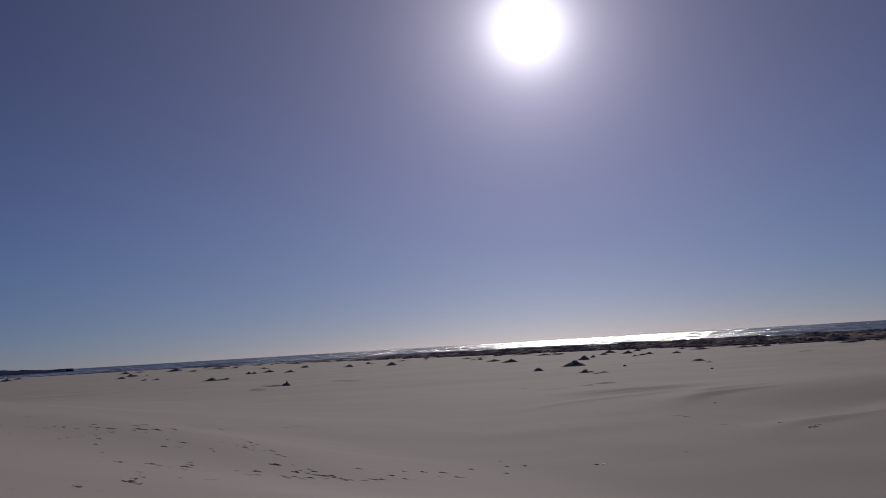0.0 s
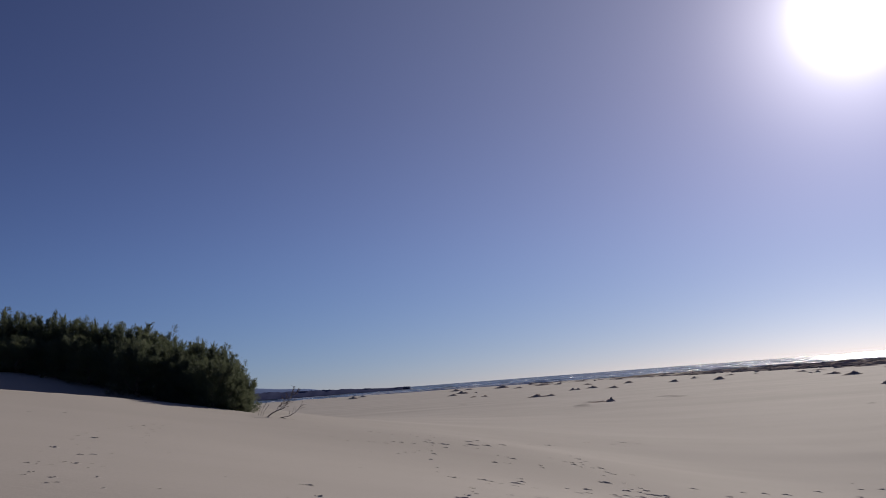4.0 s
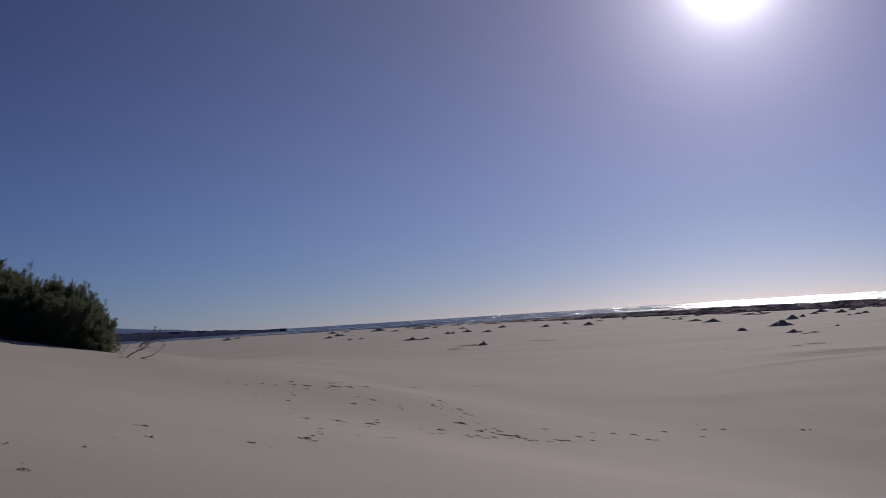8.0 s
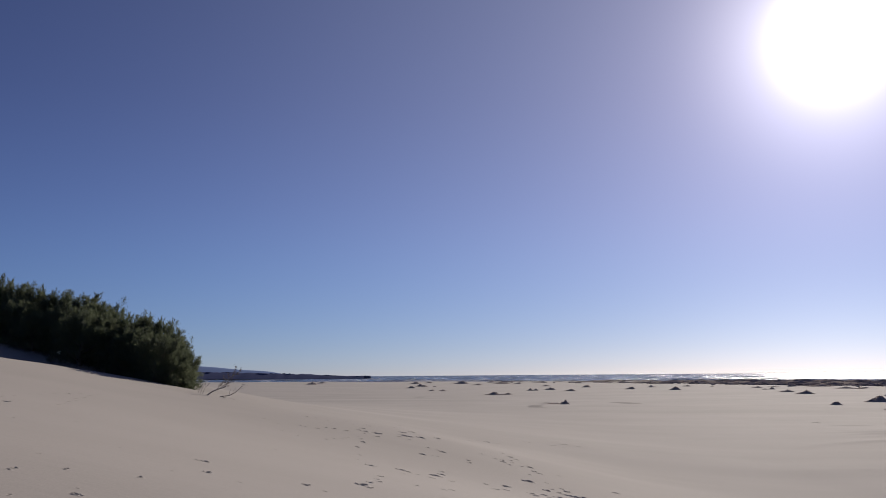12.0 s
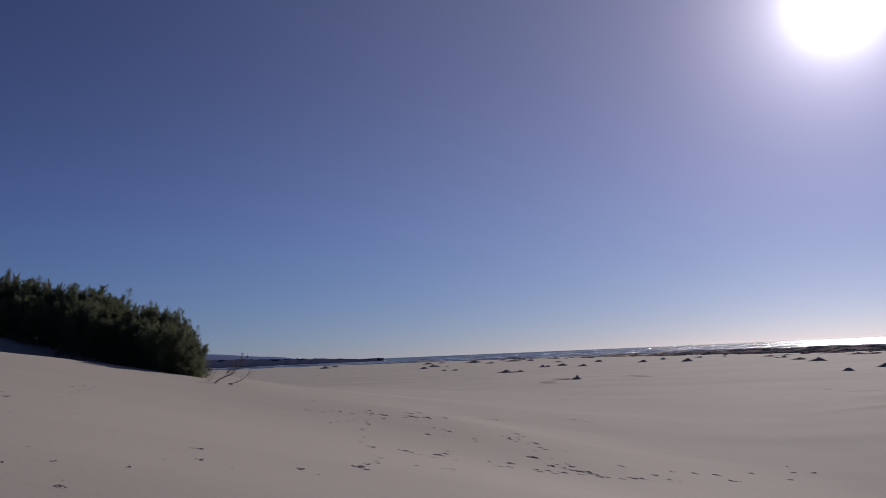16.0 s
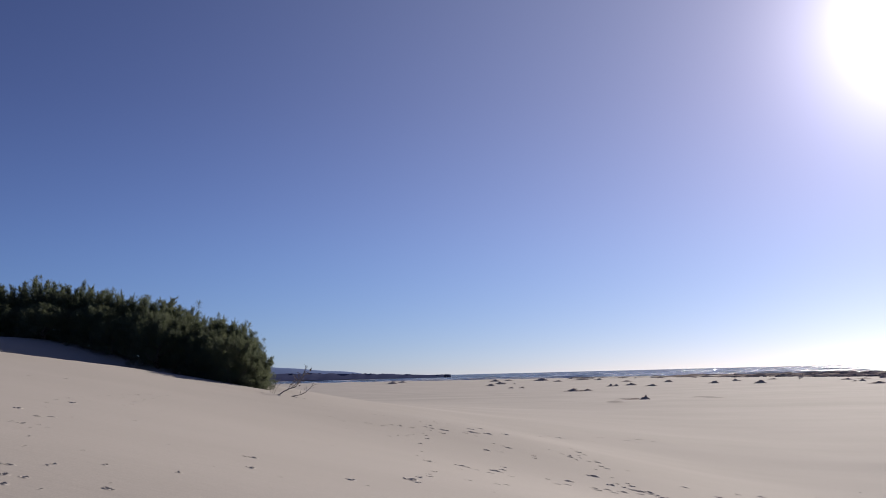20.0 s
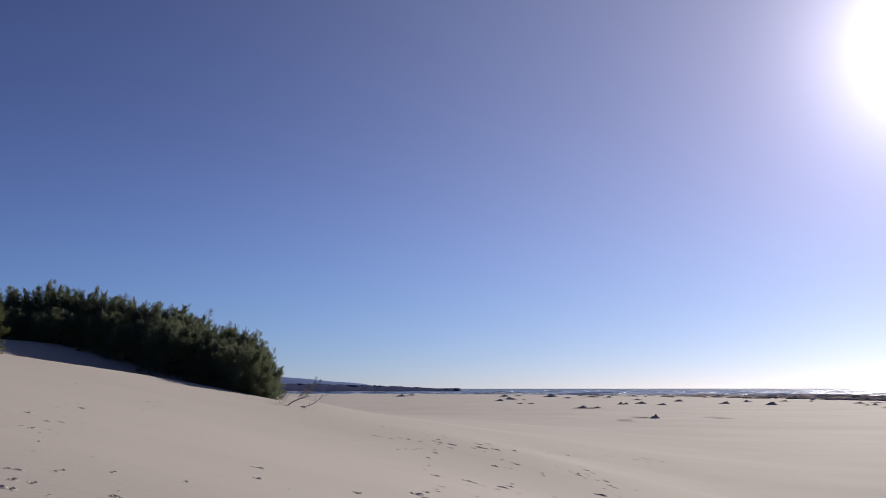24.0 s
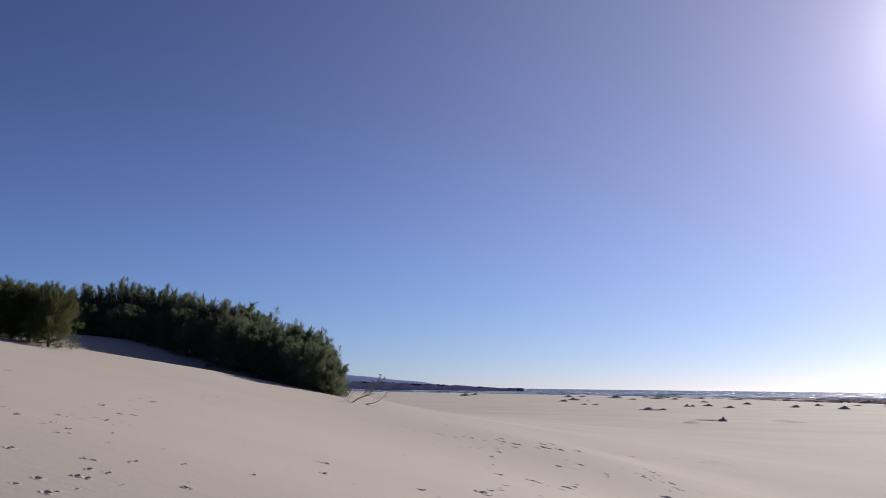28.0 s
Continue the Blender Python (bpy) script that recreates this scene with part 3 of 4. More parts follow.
PRINTS = []  # x, y, heading, half length, half width, depth
step_rng = np.random.RandomState(11)
for trail in TRAILS:
    for px, py, wide, deep in trail:
        wide = max(wide, 0.0018 * math.hypot(px, py))
        long = min(max(0.8 * wide, 0.022), 0.085) * step_rng.uniform(0.85, 1.15)
        PRINTS.append((px, py, step_rng.normal(0.05, 0.2), 0.74 * wide, long, deep * min(0.029, 1.0 * long)))


def print_depth(x, y):
    """How far feet have moved the sand at x, y: hollows with a low pushed-up rim."""
    pit, rim = np.zeros_like(x), np.zeros_like(x)
    for px, py, a, hl, hw, deep in PRINTS:
        near = (np.abs(x - px) < 0.6) & (np.abs(y - py) < 0.5)
        if not near.any():
            continue
        dx, dy = x[near] - px, y[near] - py
        u, v = dx * math.cos(a) + dy * math.sin(a), -dx * math.sin(a) + dy * math.cos(a)
        r = np.sqrt((u / hl) ** 2 + (v / (hw * (1 + 0.25 * u / hl))) ** 2)
        pit[near] = np.minimum(pit[near], -deep * (1 - sstep(0.45, 1.05, r)))
        rim[near] = np.maximum(rim[near], 0.42 * deep * np.exp(-((r - 1.3) / 0.28) ** 2) * (1 + 0.5 * np.sin(3 * np.arctan2(v, u) + px * 9)))
    return pit + np.where(pit < 0, 0.3 * rim, rim)


# ---- ground: one sheet from behind the camera out under the sea ----
def axis(lo, hi, step, far_lo, far_hi, grow=1.13):
    mid = list(np.arange(lo, hi + 1e-6, step))
    s, v = step, hi
    while v < far_hi:
        s *= grow
        v += s
        mid.append(v)
    s, v = step, lo
    while v > far_lo:
        s *= grow
        v -= s
        mid.insert(0, v)
    return np.array(mid)


def build_ground():
    xs, ys = axis(-26, 62, 0.5, -4300, 4300), axis(-8, 92, 0.5, -600, 4600)
    X, Y = np.meshgrid(xs, ys)
    Z = ground_z(X, Y)
    nx, ny = len(xs), len(ys)
    fine = set()
    for px, py, _, hl, hw, _ in PRINTS:
        reach = 1.9 * max(hl, hw) + 0.02
        for ox in (-reach, 0, reach):
            for oy in (-reach, 0, reach):
                i, j = int(np.searchsorted(xs, px + ox)) - 1, int(np.searchsorted(ys, py + oy)) - 1
                if 0 <= i < nx - 1 and 0 <= j < ny - 1:
                    fine.add((i, j))
    verts = np.stack([X.ravel(), Y.ravel(), Z.ravel()], 1).tolist()
    faces = [(j * nx + i, j * nx + i + 1, (j + 1) * nx + i + 1, (j + 1) * nx + i) for j in range(ny - 1) for i in range(nx - 1) if (i, j) not in fine]
    key = {}
    for i, j in sorted(fine):
        n = 60 if ys[j] < 11.2 else 45 if ys[j] < 21.2 else 36
        w = np.linspace(0, 1, n + 1)
        U, V = np.meshgrid(w, w)
        x = xs[i] + U * (xs[i + 1] - xs[i])
        y = ys[j] + V * (ys[j + 1] - ys[j])
        z = Z[j, i] * (1 - U) * (1 - V) + Z[j, i + 1] * U * (1 - V) + Z[j + 1, i] * (1 - U) * V + Z[j + 1, i + 1] * U * V
        z = z + print_depth(x, y)
        ids = np.empty((n + 1, n + 1), int)
        for b in range(n + 1):
            for a in range(n + 1):
                k = (round(720 * (i + a / n)), round(720 * (j + b / n)))
                if a % n == 0 and b % n == 0:
                    ids[b, a] = (j + b // n) * nx + i + a // n
                elif k in key:
                    ids[b, a] = key[k]
                else:
                    ids[b, a] = key[k] = len(verts)
                    verts.append((x[b, a], y[b, a], z[b, a]))
        for b in range(n):
            for a in range(n):
                faces.append((int(ids[b, a]), int(ids[b, a + 1]), int(ids[b + 1, a + 1]), int(ids[b + 1, a])))
    me = mesh_from("ground", verts, faces, SAND)
    tagged(new("ground", me), "pale wind-blown beach sand with footprints and low ripples", "sand", kind="structure")


build_ground()


# ---- the sea ----
def build_sea():
    xs, ys = axis(-600, 1400, 25, -4800, 4800, 1.2), axis(150, 1500, 15, 100, 4850, 1.12)
    X, Y = np.meshgrid(xs, ys)
    Z = 0.12 * lumps(X, Y * 3, 21, 12, 30.0)
    nx, ny = len(xs), len(ys)
    faces = [(j * nx + i, j * nx + i + 1, (j + 1) * nx + i + 1, (j + 1) * nx + i) for j in range(ny - 1) for i in range(nx - 1)]
    me = mesh_from("water", np.stack([X.ravel(), Y.ravel(), Z.ravel()], 1), faces, SEA)
    tagged(new("water", me), "dark blue choppy sea glittering under the low sun", "sea", kind="structure")


build_sea()


def build_breaker(x0, out, length, height, seed):
    """A rolling line of surf: a low crest of foam, ragged at both ends."""
    r = np.random.RandomState(seed)
    n, k = max(12, int(length / 3)), 7
    verts, faces = [], []
    for i in range(n + 1):
        f = i / n
        x = x0 + (f - 0.5) * length
        y = float(shore_y(np.array(x))) + out + 6 * math.sin(f * 5 + seed)
        env = max(0.0, math.sin(math.pi * f)) ** 0.5 * (0.55 + 0.45 * r.rand())
        for j in range(k):
            g = j / (k - 1)
            verts.append((x + r.normal(0, 0.3), y + (g - 0.5) * 5 * (0.4 + env), -0.25 + (height * env + 0.25) * math.sin(math.pi * g) ** 0.8 + r.normal(0, 0.04)))
    for i in range(n):
        for j in range(k - 1):
            a = i * k + j
            faces.append((a, a + k, a + k + 1, a + 1))
    tagged(new("breaking_wave", mesh_from("breaking_wave", verts, faces, FOAM)), "white breaking wave rolling towards the beach", "wave", group="surf lines")


surf_rng = np.random.RandomState(5)
for i in range(84):
    build_breaker(surf_rng.uniform(-300, 470), surf_rng.choice([30, 60, 110, 170, 250, 360, 500]) + surf_rng.normal(0, 14), surf_rng.uniform(12, 90), surf_rng.uniform(0.35, 1.0), i)


# ---- far land ----
def build_hills():
    xs = np.linspace(-2600, -330, 90)
    ridge = 66 * np.clip((-330 - xs) / 560, 0, 1) ** 0.75 + 3 * np.sin(xs / 90.0) + 1.5 * np.sin(xs / 37.0 + 1)
    ridge = ridge + 30 * sstep(-900, -1800, xs)
    verts, faces = [], []
    for x, h in zip(xs, ridge):
        for k, (dy, g) in enumerate(((-300, -0.1), (-180, 0.45), (-60, 0.9), (0, 1.0), (120, 0.7), (300, -0.1))):
            verts.append((x, 4200 + dy, max(-1.0, h * g) if g > 0 else -2.0))
    for i in range(len(xs) - 1):
        for k in range(5):
            a = i * 6 + k
            faces.append((a, a + 6, a + 7, a + 1))
    tagged(new("backdrop", mesh_from("backdrop", verts, faces, HILLS)), "low hills far across the bay, coloured bluish for distance haze", "hills", kind="structure")


build_hills()


def build_headland():
    land = tagged(new("headland"), "long low wooded headland running out into the sea", "headland")
    xs = np.linspace(-1500, 2, 160)
    verts, faces = [], []
    rows = ((-60, -0.5), (-34, 0.35), (-15, 0.75), (20, 1.0), (70, 0.8), (120, -0.5))
    for x in xs:
        top = 1.6 + 0.6 * math.sin(x / 60.0)
        top *= float(sstep(8, -70, np.array(x))) * 0.85 + 0.15
        for dy, g in rows:
            verts.append((x, 1700 - 0.12 * x + dy, top * g if g > 0 else -1.5))
    for i in range(len(xs) - 1):
        for k in range(5):
            a = i * 6 + k
            faces.append((a, a + 6, a + 7, a + 1))
    part("sandy_shore", mesh_from("sandy_shore", verts, faces, SAND), land, "pale sandy bank at the waterline")
    # the wood: many small uneven crowns
    r = np.random.RandomState(9)
    bm = bmesh.new()
    bmesh.ops.create_icosphere(bm, subdivisions=1, radius=1.0)
    base = np.array([v.co[:] for v in bm.verts])
    tri = [[v.index for v in f.verts] for f in bm.faces]
    bm.free()
    verts, faces = [], []
    # the closed mass of the canopy under the single crowns
    cx = np.linspace(-1480, -14, 220)
    for x in cx:
        c = (5.5 + 4.5 * float(sstep(-30, -140, np.array(x))) + 5.0 * float(sstep(-120, -300, np.array(x)))) * r.uniform(0.8, 0.95)
        # gentle front slope catches the low sun, lifting the wood as haze would
        for dy, g in ((-20 - 4.6 * c, 0.05), (-20, 0.92), (0, 1.0), (40, 0.95), (70, 0.05)):
            verts.append((x, 1700 - 0.12 * x + dy, c * g))
    for i in range(219):
        for k in range(4):
            a = i * 5 + k
            faces.append((a, a + 5, a + 6, a + 1))
    for i in range(1400):
        x = -1450 * r.rand() ** 1.25 - 4
        y_off = r.uniform(-6, 40) if -190 < x < -25 and r.rand() < 0.55 else r.uniform(-24, 20)
        crest = 5.5 + 4.5 * float(sstep(-30, -140, np.array(x))) + 5.0 * float(sstep(-120, -300, np.array(x)))
        rad = r.uniform(1.8, 4.2) * (0.6 if x > -60 else 1)
        s = np.array([rad * 1.8, rad * 1.3, rad * r.uniform(0.35, 0.6)])
        z = crest * r.uniform(0.25, 0.97) - s[2]
        o = len(verts)
        verts.extend((base * s * r.uniform(0.75, 1.2, (len(base), 1)) + (x, 1700 - 0.12 * x + y_off, z)).tolist())
        faces.extend([[o + a for a in t] for t in tri])
    part("wood", mesh_from("wood", verts, faces, FOREST), land, "dark band of low coastal trees, coloured blue for distance haze")


build_headland()


# ---- hummocks: small heaps of sand bound by grass ----
def hummock_variant(seed):
    """A heap 1 m across and 1 m high: an off-centre top, side lumps and a long low tail of sand."""
    r = np.random.RandomState(seed)
    top = Vector((r.uniform(0.02, 0.16), r.uniform(-0.08, 0.08)))
    sharp = r.uniform(1.0, 1.5)

    peaks = [(top.x, top.y, 1.0, r.uniform(0.75, 1.2))] + [(top.x + r.uniform(-0.34, 0.2), top.y + r.uniform(-0.15, 0.15), r.uniform(0.35, 0.75), r.uniform(0.4, 0.7)) for _ in range(r.randint(1, 4))]

    def height(x, y):
        z = 0.0
        for px, py, tall, size in peaks:
            # steep on the weather side, drawn out into a tail on the other
            g = math.hypot((x - px) / (size * (0.26 if x > px else 0.44)), (y - py) / (0.34 * size))
            z = max(z, tall * max(0.0, 1.06 - math.sqrt(g * g + 0.025)) ** sharp)
        tail = max(0.0, 1 - abs(y - top.y) / 0.2) * max(0.0, min(1.0, (x + 0.62) / 0.5)) * (0.13 if x < top.x else 0.0)
        z = max(z, tail)
        if z > 0:
            z *= 1 + 0.38 * noise.noise(Vector((x * 9 + seed, y * 9, seed * 3.1))) + 0.18 * noise.noise(Vector((x * 23, y * 23, seed)))
        return z

    n, verts, faces = 26, [], []
    for j in range(n + 1):
        for i in range(n + 1):
            x, y = 1.3 * (i / n - 0.5), 1.1 * (j / n - 0.5)
            z = height(x, y)
            z = z * (1 + r.normal(0, 0.06)) if z > 0.02 else -0.12
            verts.append((x, y, z))
    for j in range(n):
        for i in range(n):
            a = j * (n + 1) + i
            faces.append((a, a + 1, a + n + 2, a + n + 1))
    body = mesh_from("mound", verts, faces, HUMMOCK)
    bv, bf = [], []
    while len(bf) < 110:
        x, y = r.normal(0.04, 0.17), r.normal(0, 0.16)
        h = height(x, y)
        if h < 0.12:
            continue
        lx, ly, tall = r.normal(0, 0.03), r.normal(0, 0.03), r.uniform(0.03, 0.09)
        t, w = r.uniform(0, 3.14), r.uniform(0.008, 0.018)
        o = len(bv)
        bv += [(x - w * math.cos(t), y - w * math.sin(t), h - 0.06), (x + w * math.cos(t), y + w * math.sin(t), h - 0.06), (x + lx, y + ly, h + tall)]
        bf.append((o, o + 1, o + 2))
    return body, mesh_from("grass", bv, bf, GRASS, smooth=False)


VARIANTS = [hummock_variant(s) for s in range(9)]


def hummock(x, y, w, h, k, group, label):
    body, grass = VARIANTS[k % 9]
    ob = tagged(new("sand_hummock"), label, "hummock", group=group)
    ob.matrix_basis = pose(x, y, gz(x, y) - 0.08 * h, 0, 0, (k * 47) % 40 - 20) @ Matrix.Diagonal((w, w * 1.0, h, 1))
    part("mound", body, ob)
    tagged(part("grass", grass, ob, "dark wiry dune grass"), kind="stuff")


for gi, (rows, label) in enumerate(zip(HUMMOCKS, ("low dark hummock of grass-bound sand on the flat", "dark hummock of grass-bound sand on the flat",
                                                  "pointed dark hummock of grass-bound sand near the shore", "rounded grass-covered hummock along the shore"))):
    for k, (x, y, w, h) in enumerate(rows):
        hummock(x, y, w * (2.2, 2.0, 1.85, 1.85)[gi], h * (0.95, 0.85, 0.78, 0.75)[gi], k * 5 + gi, "hummocks on the beach", label)
shore_rng = np.random.RandomState(17)


def shore_distance(az):
    d = np.arange(150.0, 1500.0, 4.0)
    return float(d[np.argmax(d * math.cos(radians(az)) > shore_y(d * math.sin(radians(az))))])


for k in range(285):
    if k < 190:  # the unbroken row that hides the water's edge
        az = 13 + 39 * (k + shore_rng.rand()) / 190
        d = shore_distance(az) - shore_rng.uniform(60, 170)
        w, h = shore_rng.uniform(10, 26), shore_rng.uniform(0.5, 1.05)
    else:  # scattered heaps in front of it
        az = 15 + 37 * shore_rng.rand() ** 0.7
        d = shore_distance(az) * shore_rng.uniform(0.42, 0.8) ** 0.8
        w, h = shore_rng.uniform(2.5, 8), shore_rng.uniform(0.06, 0.14) * 6
    x, y = polar(az, d)
    hummock(x, y, w, h, k, "hummocks along the shore", "dark grass-bound hummock in the low ridge before the sea")


def build_shore_scrub():
    """The rough dark strip of low growth and broken sand before the water."""
    r = np.random.RandomState(23)
    bm = bmesh.new()
    bmesh.ops.create_icosphere(bm, subdivisions=1, radius=1.0)
    base = np.array([v.co[:] for v in bm.verts])
    tri = [[v.index for v in f.verts] for f in bm.faces]
    bm.free()
    verts, faces = [], []
    for i in range(4200):
        az = 7 + 46 * r.rand()
        strip = shore_distance(az)
        d = strip - (45 + 150 * r.rand() ** 1.3)
        thick = float(sstep(11, 24, az))
        if r.rand() > 0.18 + 0.82 * thick:
            continue
        x, y = polar(az, d)
        w, h = r.uniform(0.7, 3.2), (0.45 + 0.6 * thick) * r.uniform(0.25, 1.0) * (0.7 + 0.3 * math.sin(az * 3.1) * math.sin(az * 1.3 + 1))
        o = len(verts)
        p = base * (1 + r.normal(0, 0.16, (len(base), 1))) * (w, w * 0.9, h)
        verts.extend((p + (x, y, gz(x, y) + 0.1 * h)).tolist())
        faces.extend([[o + a for a in t] for t in tri])
    ob = new("shore_scrub", mesh_from("shore_scrub", verts, faces, SCRUB, smooth=False))
    tagged(ob, "rough dark strip of low dune scrub before the water", "scrub", kind="stuff")


build_shore_scrub()


# ---- low wind-cut ledges in the flat sand ----
def ledge_variant(seed):
    r = np.random.RandomState(seed)
    n, k = 26, 5
    verts, faces = [], []
    for i in range(n + 1):
        f = i / n
        env = math.sin(math.pi * f) ** 0.7
        for j in range(k):
            g = j / (k - 1)
            verts.append((f - 0.5, (g - 0.15) * (0.6 + 0.4 * env) + 0.12 * math.sin(5 * f + seed), (env * (1 - g) * (0.8 + 0.25 * r.rand()) if j else -0.2) + (0.0 if j < k - 1 else -0.1)))
    for i in range(n):
        for j in range(k - 1):
            a = i * k + j
            faces.append((a, a + k, a + k + 1, a + 1))
    return mesh_from("sand_ledge", verts, faces, SAND)


LEDGES = [ledge_variant(s) for s in range(3)]
for k, (x, y, w, h) in enumerate(LEDGE_ROWS):
    ob = tagged(new("sand_ledge", LEDGES[k % 3]), "low wind-cut ledge in the pale beach sand", "sand ledge", group="ledges in the flat")
    ob.matrix_basis = pose(x, y, gz(x, y) - 0.02, 0, 0, (k * 29) % 24 - 12) @ Matrix.Diagonal((w, 2.5, h * 1.7, 1))


# ---- she-oak thicket on the dune ----
def tube(path, radii, sides=7):
    verts, faces = [], []
    for i, (p, rad) in enumerate(zip(path, radii)):
        p = Vector(p)
        t = (Vector(path[min(i + 1, len(path) - 1)]) - Vector(path[max(i - 1, 0)])).normalized()
        u = t.orthogonal().normalized()
        w = t.cross(u)
        for s in range(sides):
            a = 2 * math.pi * s / sides
            verts.append(tuple(p + rad * (u * math.cos(a) + w * math.sin(a))))
    for i in range(len(path) - 1):
        for s in range(sides):
            a, b = i * sides + s, i * sides + (s + 1) % sides
            faces.append((a, b, b + sides, a + sides))
    faces.append(tuple(range(sides))[::-1])
    faces.append(tuple(range((len(path) - 1) * sides, len(path) * sides)))
    return verts, faces


def shrub_variant(seed, needles, skirt):
    """Meshes of one bushy she-oak, 1 m high and about 1 m across: trunk, limbs, needles."""
    r = np.random.RandomState(seed)
    top = Vector((r.normal(0, 0.05), r.normal(0, 0.05), 0.72))
    path = [Vector((0, 0, -0.08)), Vector((r.normal(0, 0.02), r.normal(0, 0.02), 0.18)), Vector((top.x * 0.5, top.y * 0.5, 0.45)), top]
    trunk = mesh_from("trunk", *tube(path, (0.035, 0.028, 0.018, 0.006)), BARK)
    limbs, plumes = [], []
    for i in range(9):
        a = 2.4 * i + r.uniform(-0.4, 0.4)
        z0 = 0.06 + 0.055 * i
        reach = r.uniform(0.34, 0.5) * (1 - 0.045 * i)
        rise = r.uniform(0.12, 0.34)
        b = Vector((0.1 * top.x, 0.1 * top.y, z0))
        m = b + Vector((math.cos(a) * reach * 0.55, math.sin(a) * reach * 0.55, rise * 0.35))
        e = b + Vector((math.cos(a) * reach, math.sin(a) * reach, rise))
        limbs.append(mesh_from("limb", *tube([b, m, e], (0.016, 0.010, 0.004), 5), BARK))
        for f in (0.35, 0.55, 0.75, 0.95):
            p = b.lerp(e, f)
            for _ in range(4):
                plumes.append((p + Vector(r.normal(0, 0.075, 3)), Vector((math.cos(a) * 0.6, math.sin(a) * 0.6, 0.75)) + Vector(r.normal(0, 0.35, 3))))
    for i in range(skirt):
        a, g = r.uniform(0, 6.283), r.uniform(0.12, 0.46)
        plumes.append((Vector((g * math.cos(a), g * math.sin(a), r.uniform(-0.03, 0.2))), Vector((math.cos(a), math.sin(a), 0.45)) + Vector(r.normal(0, 0.3, 3))))
    sprays = [(np.array(p), np.array(d.normalized()), r.uniform(0.09, 0.17), 120, 0.040, 0.7) for p, d in plumes]
    # upright leaders, full at the foot and thinning to wispy tips
    for i in range(17):
        a, g = 2.4 * i + r.uniform(-0.3, 0.3), 0.36 * math.sqrt((i + 0.3) / 17)
        tip = (1.0 - 1.25 * g * g - 0.25 * g) * r.uniform(0.88, 1.0)
        foot = np.array((g * math.cos(a) * 0.8, g * math.sin(a) * 0.8, tip * r.uniform(0.38, 0.5)))
        end = np.array((g * math.cos(a) * 1.25 + 0.03, g * math.sin(a) * 1.25, tip))
        axis_dir = (end - foot) / np.linalg.norm(end - foot)
        sprays.append((foot, axis_dir, np.linalg.norm(end - foot), 850, 0.07, 0.6))
        for q in range(9):
            f = r.uniform(0.35, 0.98)
            d = axis_dir + r.normal(0, 0.6, 3) * (1, 1, 0.4)
            sprays.append((foot + (end - foot) * f, d / np.linalg.norm(d), r.uniform(0.06, 0.13), 34, 0.010, 0.45))
    V = []
    for p, d, size, n, fuzz, wild in sprays:
        t = r.rand(n, 1) ** 0.85
        c = p + d * t * size + r.normal(0, fuzz, (n, 3)) * (1.22 - t)
        nd = d + r.normal(0, wild, (n, 3)) + (0, 0, 0.2)
        nd /= np.linalg.norm(nd, axis=1, keepdims=True)
        side = np.cross(nd, r.normal(0, 1, (n, 3)))
        side /= np.linalg.norm(side, axis=1, keepdims=True) + 1e-9
        ln, wd = r.uniform(0.022, 0.058, (n, 1)), r.uniform(0.0016, 0.0034, (n, 1))
        V.append(np.stack([c - side * wd, c + side * wd, c + nd * ln], 1).reshape(-1, 3))
    V = np.concatenate(V)
    V[:, 2] = np.maximum(V[:, 2], -0.02)
    F = np.arange(len(V)).reshape(-1, 3)
    return trunk, limbs, mesh_from("crown", V, F.tolist(), needles, smooth=False)


SHRUBS = [shrub_variant(40 + s, NEEDLES, 66) for s in range(5)]
PALE_SHRUBS = [shrub_variant(60 + s, NEEDLES_PALE, 26) for s in range(2)]


def shrub(x, y, height, width, k, lean=0.0, pale=False, label="dense dark green she-oak shrub on the dune"):
    trunk, limbs, crown = (PALE_SHRUBS if pale else SHRUBS)[k % (2 if pale else 5)]
    ob = tagged(new("sheoak_shrub"), label, "shrub", group="thicket on the dune")
    ob.matrix_basis = pose(x, y, gz(x, y), 0, lean, (k * 71) % 360) @ Matrix.Diagonal((width, width, height, 1))
    part("trunk", trunk, ob)
    for me in limbs:
        part("limb", me, ob)
    part("crown", crown, ob, "feathery needle foliage")


# place, height, width
THICKET_BACK = [(-6.0, 34.8, 1.37, 1.30), (-6.5, 35.3, 1.87, 1.50), (-6.9, 35.8, 2.12, 1.90), (-7.4, 36.5, 2.28, 2.00), (-8.1, 36.5, 2.10, 2.20), (-8.9, 37.0, 2.17, 2.20), (-9.9, 37.3, 2.59, 2.40), (-10.8, 37.4, 2.46, 2.40), (-11.7, 37.8, 2.50, 2.40), (-12.7, 37.9, 2.36, 2.40), (-13.7, 38.0, 2.55, 2.40), (-14.6, 38.2, 2.30, 2.40), (-15.5, 38.3, 2.60, 2.40), (-16.5, 38.5, 1.98, 2.40), (-17.1, 38.2, 2.30, 2.40), (-17.7, 37.9, 1.83, 2.40), (-18.4, 37.5, 1.74, 2.40), (-19.1, 37.1, 1.55, 2.40)]
